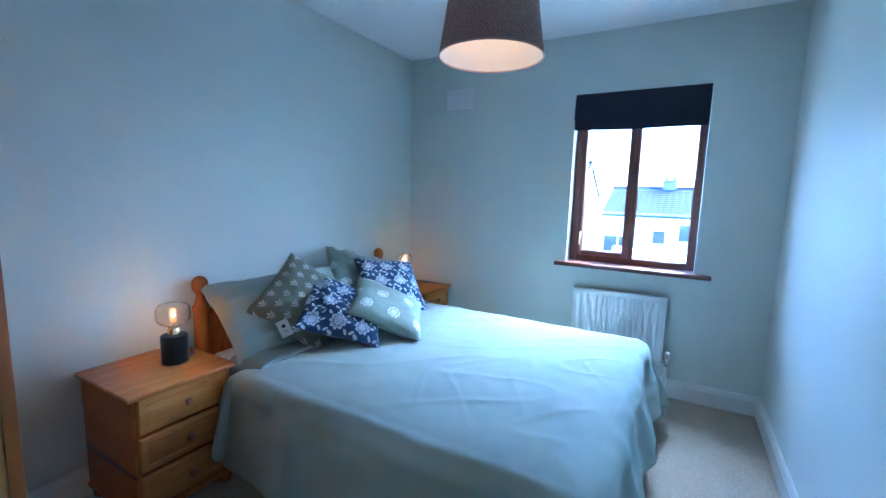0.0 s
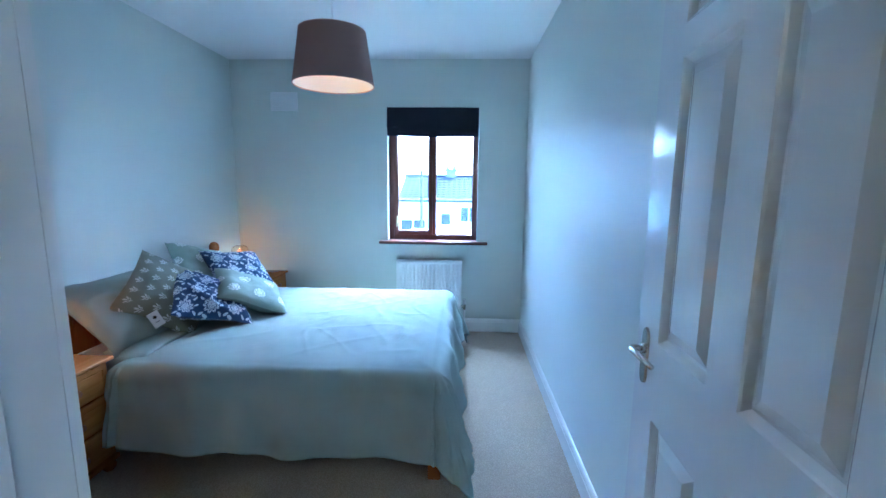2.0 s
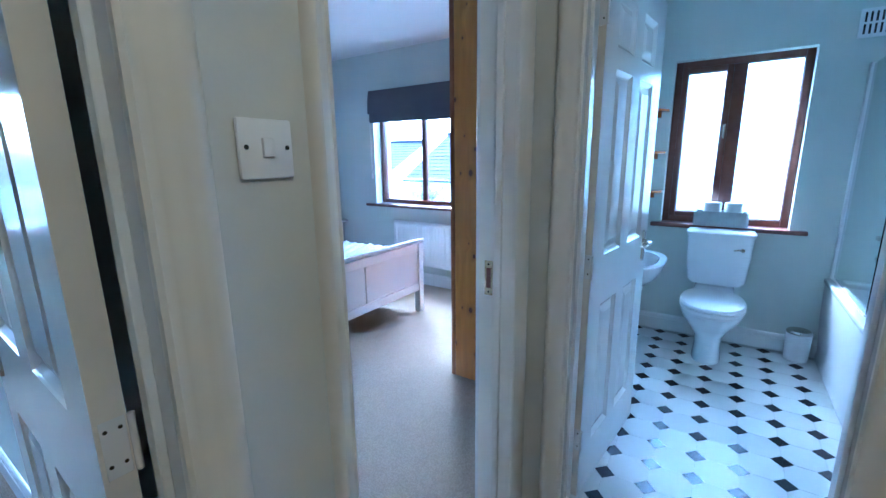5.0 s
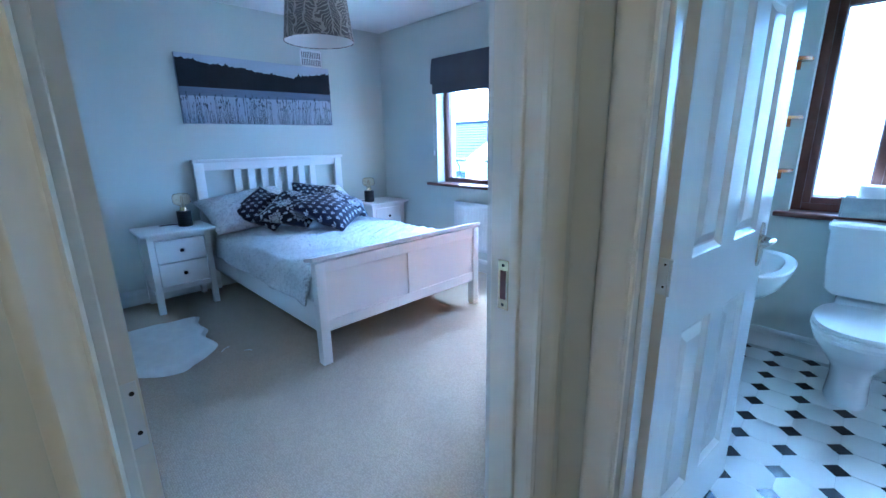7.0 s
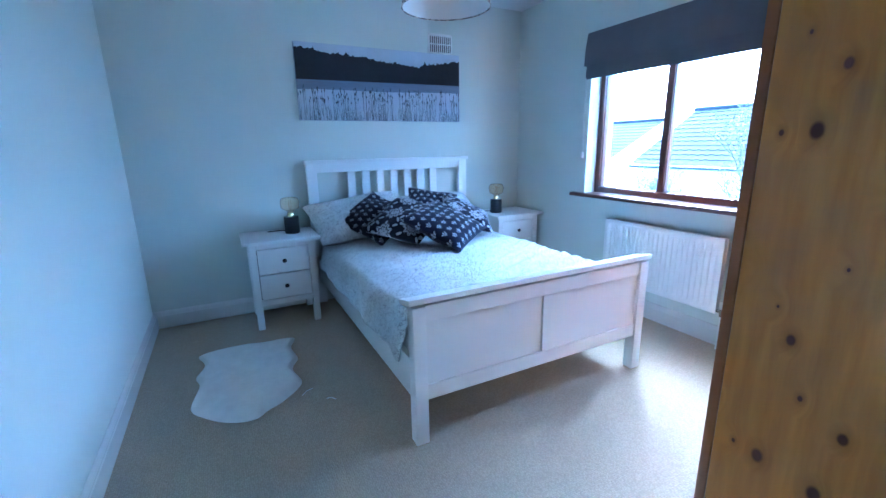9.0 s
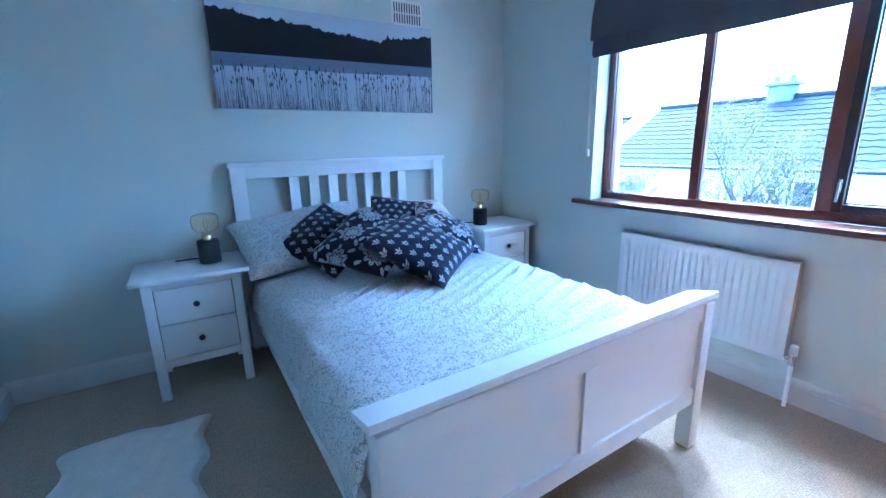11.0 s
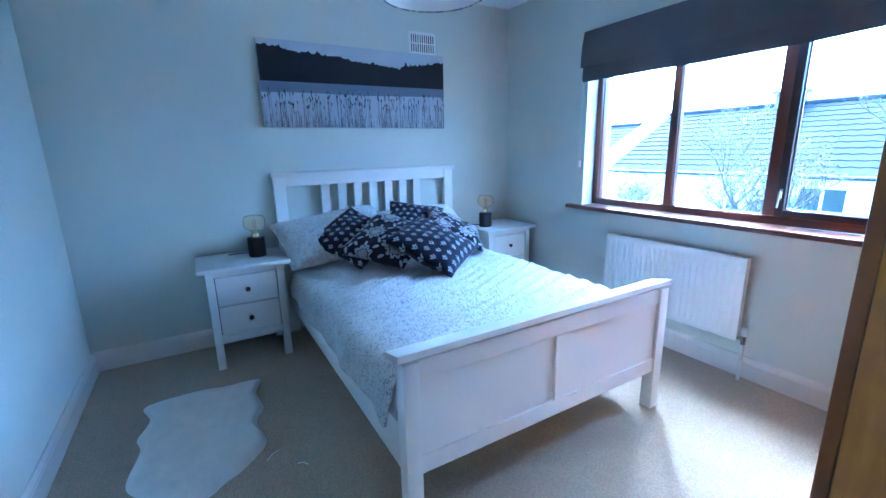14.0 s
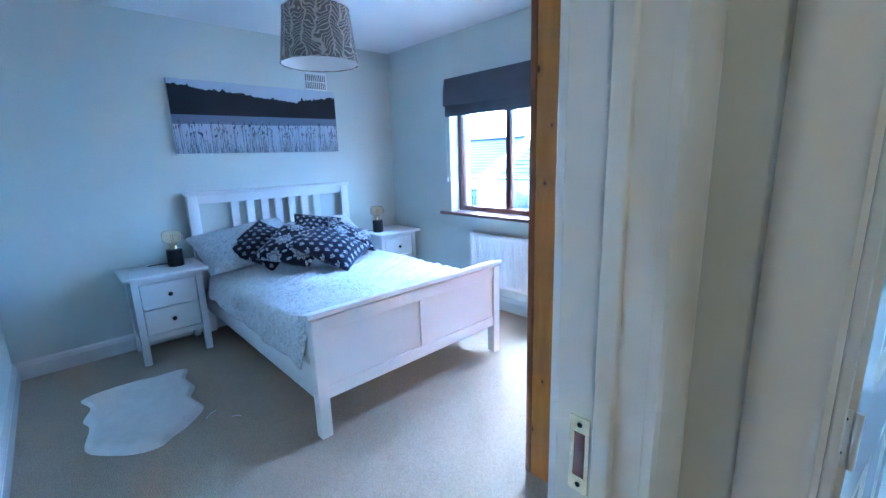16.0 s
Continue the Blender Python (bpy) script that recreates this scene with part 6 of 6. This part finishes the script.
def house(place, turn, length, depth, eaves, ridge, windows, chimney, label):
    """Gabled house, front towards local -y, ridge along x; origin on the ground under the middle of the front wall."""
    h = thing("house", place, label, "house", turn)
    L = length / 2
    wbm = bmesh.new()
    f = [wbm.verts.new(p) for p in ((-L, 0, 0), (L, 0, 0), (L, depth, 0), (-L, depth, 0), (-L, 0, eaves), (L, 0, eaves), (L, depth, eaves), (-L, depth, eaves), (-L, depth / 2, ridge), (L, depth / 2, ridge))]
    for ids in ((0, 1, 5, 4), (2, 3, 7, 6), (1, 2, 6, 9, 5), (3, 0, 4, 8, 7)):
        wbm.faces.new([f[i] for i in ids])
    part("wall", wbm, m_render, h, "white rendered wall", smooth=False)
    rise, over = ridge - eaves, 0.3
    for name, sgn in (("front_roof", 1), ("back_roof", -1)):
        rb = bmesh.new()
        cols, rows = int(length / 0.30), 13
        run = depth / 2 + over

        def roof(u, v):
            # courses step down the slope; rolls run across each course
            x = -L - 0.15 + (length + 0.3) * u
            c = v * rows
            step = 0.024 * (1 - (c - math.floor(min(c, rows - 1e-6))))
            roll = 0.014 * math.cos(2 * math.pi * x / 0.33)
            y = -over + run * v
            y = y if sgn > 0 else depth - y
            return x, y, eaves - over * rise / (depth / 2) + (rise + over * rise / (depth / 2)) * v + 0.05 + step + roll
        if sgn > 0:
            seq = []
            for r in range(rows):
                seq += [r / rows + 1e-5, (r + 1) / rows - 1e-5]
            vs = [[rb.verts.new(roof(i / (cols * 4), v)) for v in seq] for i in range(cols * 4 + 1)]
            for i in range(cols * 4):
                for j in range(len(seq) - 1):
                    rb.faces.new((vs[i][j], vs[i + 1][j], vs[i + 1][j + 1], vs[i][j + 1]))
        else:
            grid(rb, cols, rows, roof)
        part(name, rb, m_roof, h, "dark concrete tile roof slope")
    part("ridge_tiles", tube(bmesh.new(), [(-L - 0.15, depth / 2, ridge + 0.06), (L + 0.15, depth / 2, ridge + 0.06)], 0.11, 10), m_roof, h)
    for s in (-1, 1):
        for d0, d1 in ((-over, depth / 2), (depth + over, depth / 2)):
            z0 = eaves - over * rise / (depth / 2)
            bb = bmesh.new()
            x = s * (L + 0.13)
            v = [bb.verts.new((x + dx, y, z + dz)) for y, z in ((d0, z0), (d1, ridge)) for dx in (0, 0.03) for dz in (-0.12, 0.06)]
            for ids in ((0, 1, 5, 4), (2, 6, 7, 3), (0, 4, 6, 2), (1, 3, 7, 5), (0, 2, 3, 1), (4, 5, 7, 6)):
                bb.faces.new([v[i] for i in ids])
            part("barge_board", bb, M["plastic"], h)
    part("gutter", tube(bmesh.new(), [(-L - 0.1, -over - 0.04, eaves - 0.20), (L + 0.1, -over - 0.04, eaves - 0.20)], 0.055, 8), M["black"], h, "black gutter")
    part("downpipe", tube(bmesh.new(), [(L - 0.6, -over - 0.04, eaves - 0.22), (L - 0.6, -0.06, eaves - 0.55), (L - 0.6, -0.06, 0.0)], 0.035, 8), M["black"], h, "black downpipe")
    for wx, wz, ww, wh in windows:
        wn2 = part("window", B(wx - ww / 2, wx + ww / 2, -0.03, 0.05, wz, wz + wh, bevel=0.01), M["plastic"], h, "white framed window")
        n = 2 if ww > 0.9 else 1
        for k in range(n):
            a = wx - ww / 2 + 0.07 + k * (ww - 0.07) / n
            part("pane", B(a, a + (ww - 0.07) / n - 0.07, -0.034, -0.02, wz + 0.07, wz + wh - 0.07), m_dglass, wn2)
    for cx in chimney:
        ck = part("chimney", B(cx - 0.36, cx + 0.36, depth / 2 - 0.28, depth / 2 + 0.28, ridge - 0.5, ridge + 0.42, bevel=0.02), m_brick, h)
        part("cap", B(cx - 0.46, cx + 0.46, depth / 2 - 0.36, depth / 2 + 0.36, ridge + 0.42, ridge + 0.54, bevel=0.02), m_brick, ck)
        for s in (-0.22, 0.22):
            part("chimney_pot", lathe(bmesh.new(), [(0.10, ridge + 0.54), (0.12, ridge + 0.57), (0.09, ridge + 0.74), (0.11, ridge + 0.76)], (cx + s, depth / 2, 0), 12), m_brick, ck)
    return h


WINS = [(-3.2, 0.9, 1.6, 1.2), (0.2, 1.9, 1.1, 1.0), (3.4, 0.9, 1.6, 1.2), (-1.2, 1.7, 0.7, 0.8), (5.2, 1.6, 0.8, 1.0), (-5.3, 1.6, 0.8, 1.0)]
house((15.9, 4.9, GROUND), -90, 12.6, 7.0, 3.35, 5.25, WINS, (-2.2,), "white rendered house with a dark tiled roof across the road")
house((17.0, 19.3, GROUND), -90, 11.5, 7.0, 3.3, 5.0, WINS, (-3.6,), "white rendered neighbour house with a gabled tile roof")
house((16.0, -9.5, GROUND), -90, 13.0, 7.0, 3.35, 5.2, WINS, (2.0,), "white rendered house further along the road")
house((0.4, 25.0, GROUND), 0, 8.0, 7.0, 3.4, 4.7, WINS[:4], (-1.0, 2.6), "grey-roofed house beyond the back gardens")
house((-9.5, 24.0, GROUND), 0, 9.0, 7.0, 4.2, 6.2, WINS[:4], (2.0,), "white house seen over the back garden")
house((10.5, 30.0, GROUND), 0, 9.0, 7.0, 3.4, 5.0, WINS[:4], (0.0,), "distant house behind the gardens")
shed = thing("garden_shed", (0.2, 13.0, GROUND), "low white-roofed garden shed behind the fence", "shed")
part("wall", B(-1.6, 1.6, 0, 2.2, 0, 2.1, bevel=0.02), plain("shed_boards", (0.22, 0.30, 0.27), 0.8, vary=0.2, big=2, fine=20), shed, "green boarded wall")
part("roof", moulding(bmesh.new(), [(-0.2, 2.08), (1.1, 2.55), (2.4, 2.08), (2.4, 2.14), (1.1, 2.62), (-0.2, 2.14)], (-1.8, 0, 0), (1, 0, 0), (0, 1, 0), 3.6), M["paper"], shed, "pale felt roof")
fence = thing("fence", (-8, 17.0, GROUND), "pale concrete-post garden fence", "fence")
fm = plain("fence_boards", (0.38, 0.36, 0.32), 0.9, vary=0.2, big=2, fine=20)
for k in range(9):
    part("post", B(k * 2 - 0.06, k * 2 + 0.06, -0.06, 0.06, 0, 1.8, bevel=0.01), fm, fence)
for k in range(8):
    for z in range(8):
        part("board", B(k * 2 + 0.07, k * 2 + 1.93, -0.015, 0.015, 0.1 + z * 0.2, 0.28 + z * 0.2), fm, fence)
pole = thing("utility_pole", (-1.9, 21.0, GROUND), "thin timber utility pole behind the gardens", "pole")
part("shaft", tube(bmesh.new(), [(0, 0, 0), (0, 0, 4.9)], [0.10, 0.07], 10), m_bark, pole)
part("crossarm", B(-0.7, 0.7, -0.05, 0.05, 4.5, 4.6), m_bark, pole)


def bare_tree(place, height, seed, lean, label):
    rng2 = random.Random(seed)
    t = thing("tree", place, label, "tree")
    trunk, twigs, buds = bmesh.new(), bmesh.new(), bmesh.new()

    def bud(p, s):
        n = Vector((rng2.uniform(-1, 1), rng2.uniform(-1, 1), rng2.uniform(-1, 1))).normalized()
        a = n.orthogonal().normalized() * s
        b = n.cross(a) * 0.7
        buds.faces.new([buds.verts.new(p + q) for q in (-a, b, a, -b)])

    def grow(p, d, length, rad, level):
        pts, q = [p], p
        segs = 5
        for k in range(segs):
            d = (d + Vector((rng2.uniform(-1, 1), rng2.uniform(-1, 1), rng2.uniform(-0.4, 0.9))) * 0.16).normalized()
            q = q + d * length / segs
            pts.append(q)
        radii = [rad * (1 - 0.62 * k / segs) for k in range(segs + 1)]
        tube(trunk if level < 2 else twigs, pts, radii, 8 if level < 2 else 4)
        if level >= 2:
            for k in range(5 if level == 2 else 9):
                a = rng2.choice(pts[1:])
                bud(a + Vector((rng2.uniform(-1, 1), rng2.uniform(-1, 1), rng2.uniform(-1, 1))) * 0.07, rng2.uniform(0.012, 0.026))
        if level < 4:
            for k in range((6, 6, 5, 3)[level]):
                i = rng2.randint(2, segs) if level else rng2.randint(3, segs)
                e = Vector((rng2.uniform(-1, 1), rng2.uniform(-1, 1), rng2.uniform(0.0, 1.1))).normalized()
                grow(pts[i], (d * 0.55 + e * 0.8).normalized(), length * rng2.uniform(0.5, 0.72), radii[i] * 0.74, level + 1)
    grow(Vector((0, 0, 0)), Vector((lean[0], lean[1], 1)).normalized(), height * 0.42, 0.15, 0)
    part("trunk", trunk, m_bark, t, "forked grey trunk and limbs")
    part("twigs", twigs, m_bark, t)
    tagged(part("crown", buds, m_bud, t, "pale buds and dry leaves", smooth=False), kind="stuff")
    return t


bare_tree((11.3, 4.0, GROUND), 5.4, 3, (0.05, -0.05), "slender garden tree with pale buds on bare twigs")
bare_tree((12.0, 7.9, GROUND), 3.9, 9, (-0.05, 0.05), "small bare tree in the garden across the road")
bare_tree((11.0, 1.3, GROUND), 7.0, 14, (0.0, -0.12), "leafless garden tree with upright twigs")
hedge = thing("hedge", (13.2, 5.0, GROUND), "low clipped garden hedge across the road", "hedge")
rg, hb = random.Random(8), bmesh.new()
for k in range(5200):
    p = Vector((rg.uniform(-0.4, 0.4), rg.uniform(-9, 9), 0.0))
    p.z = rg.uniform(0.0, 1.0 + 0.12 * noise.noise(Vector((p.y, 0, 0))))
    nv = Vector((rg.uniform(-1, 1), rg.uniform(-1, 1), rg.uniform(-1, 1))).normalized()
    a = nv.orthogonal().normalized() * rg.uniform(0.05, 0.10)
    b = nv.cross(a) * 0.6
    hb.faces.new([hb.verts.new(p + q) for q in (-a, b, a, -b)])
tagged(part("leaves", hb, m_hedge, hedge, smooth=False), kind="stuff")
part("stems", B(-0.25, 0.25, -9, 9, 0, 0.8), m_hedge, hedge)
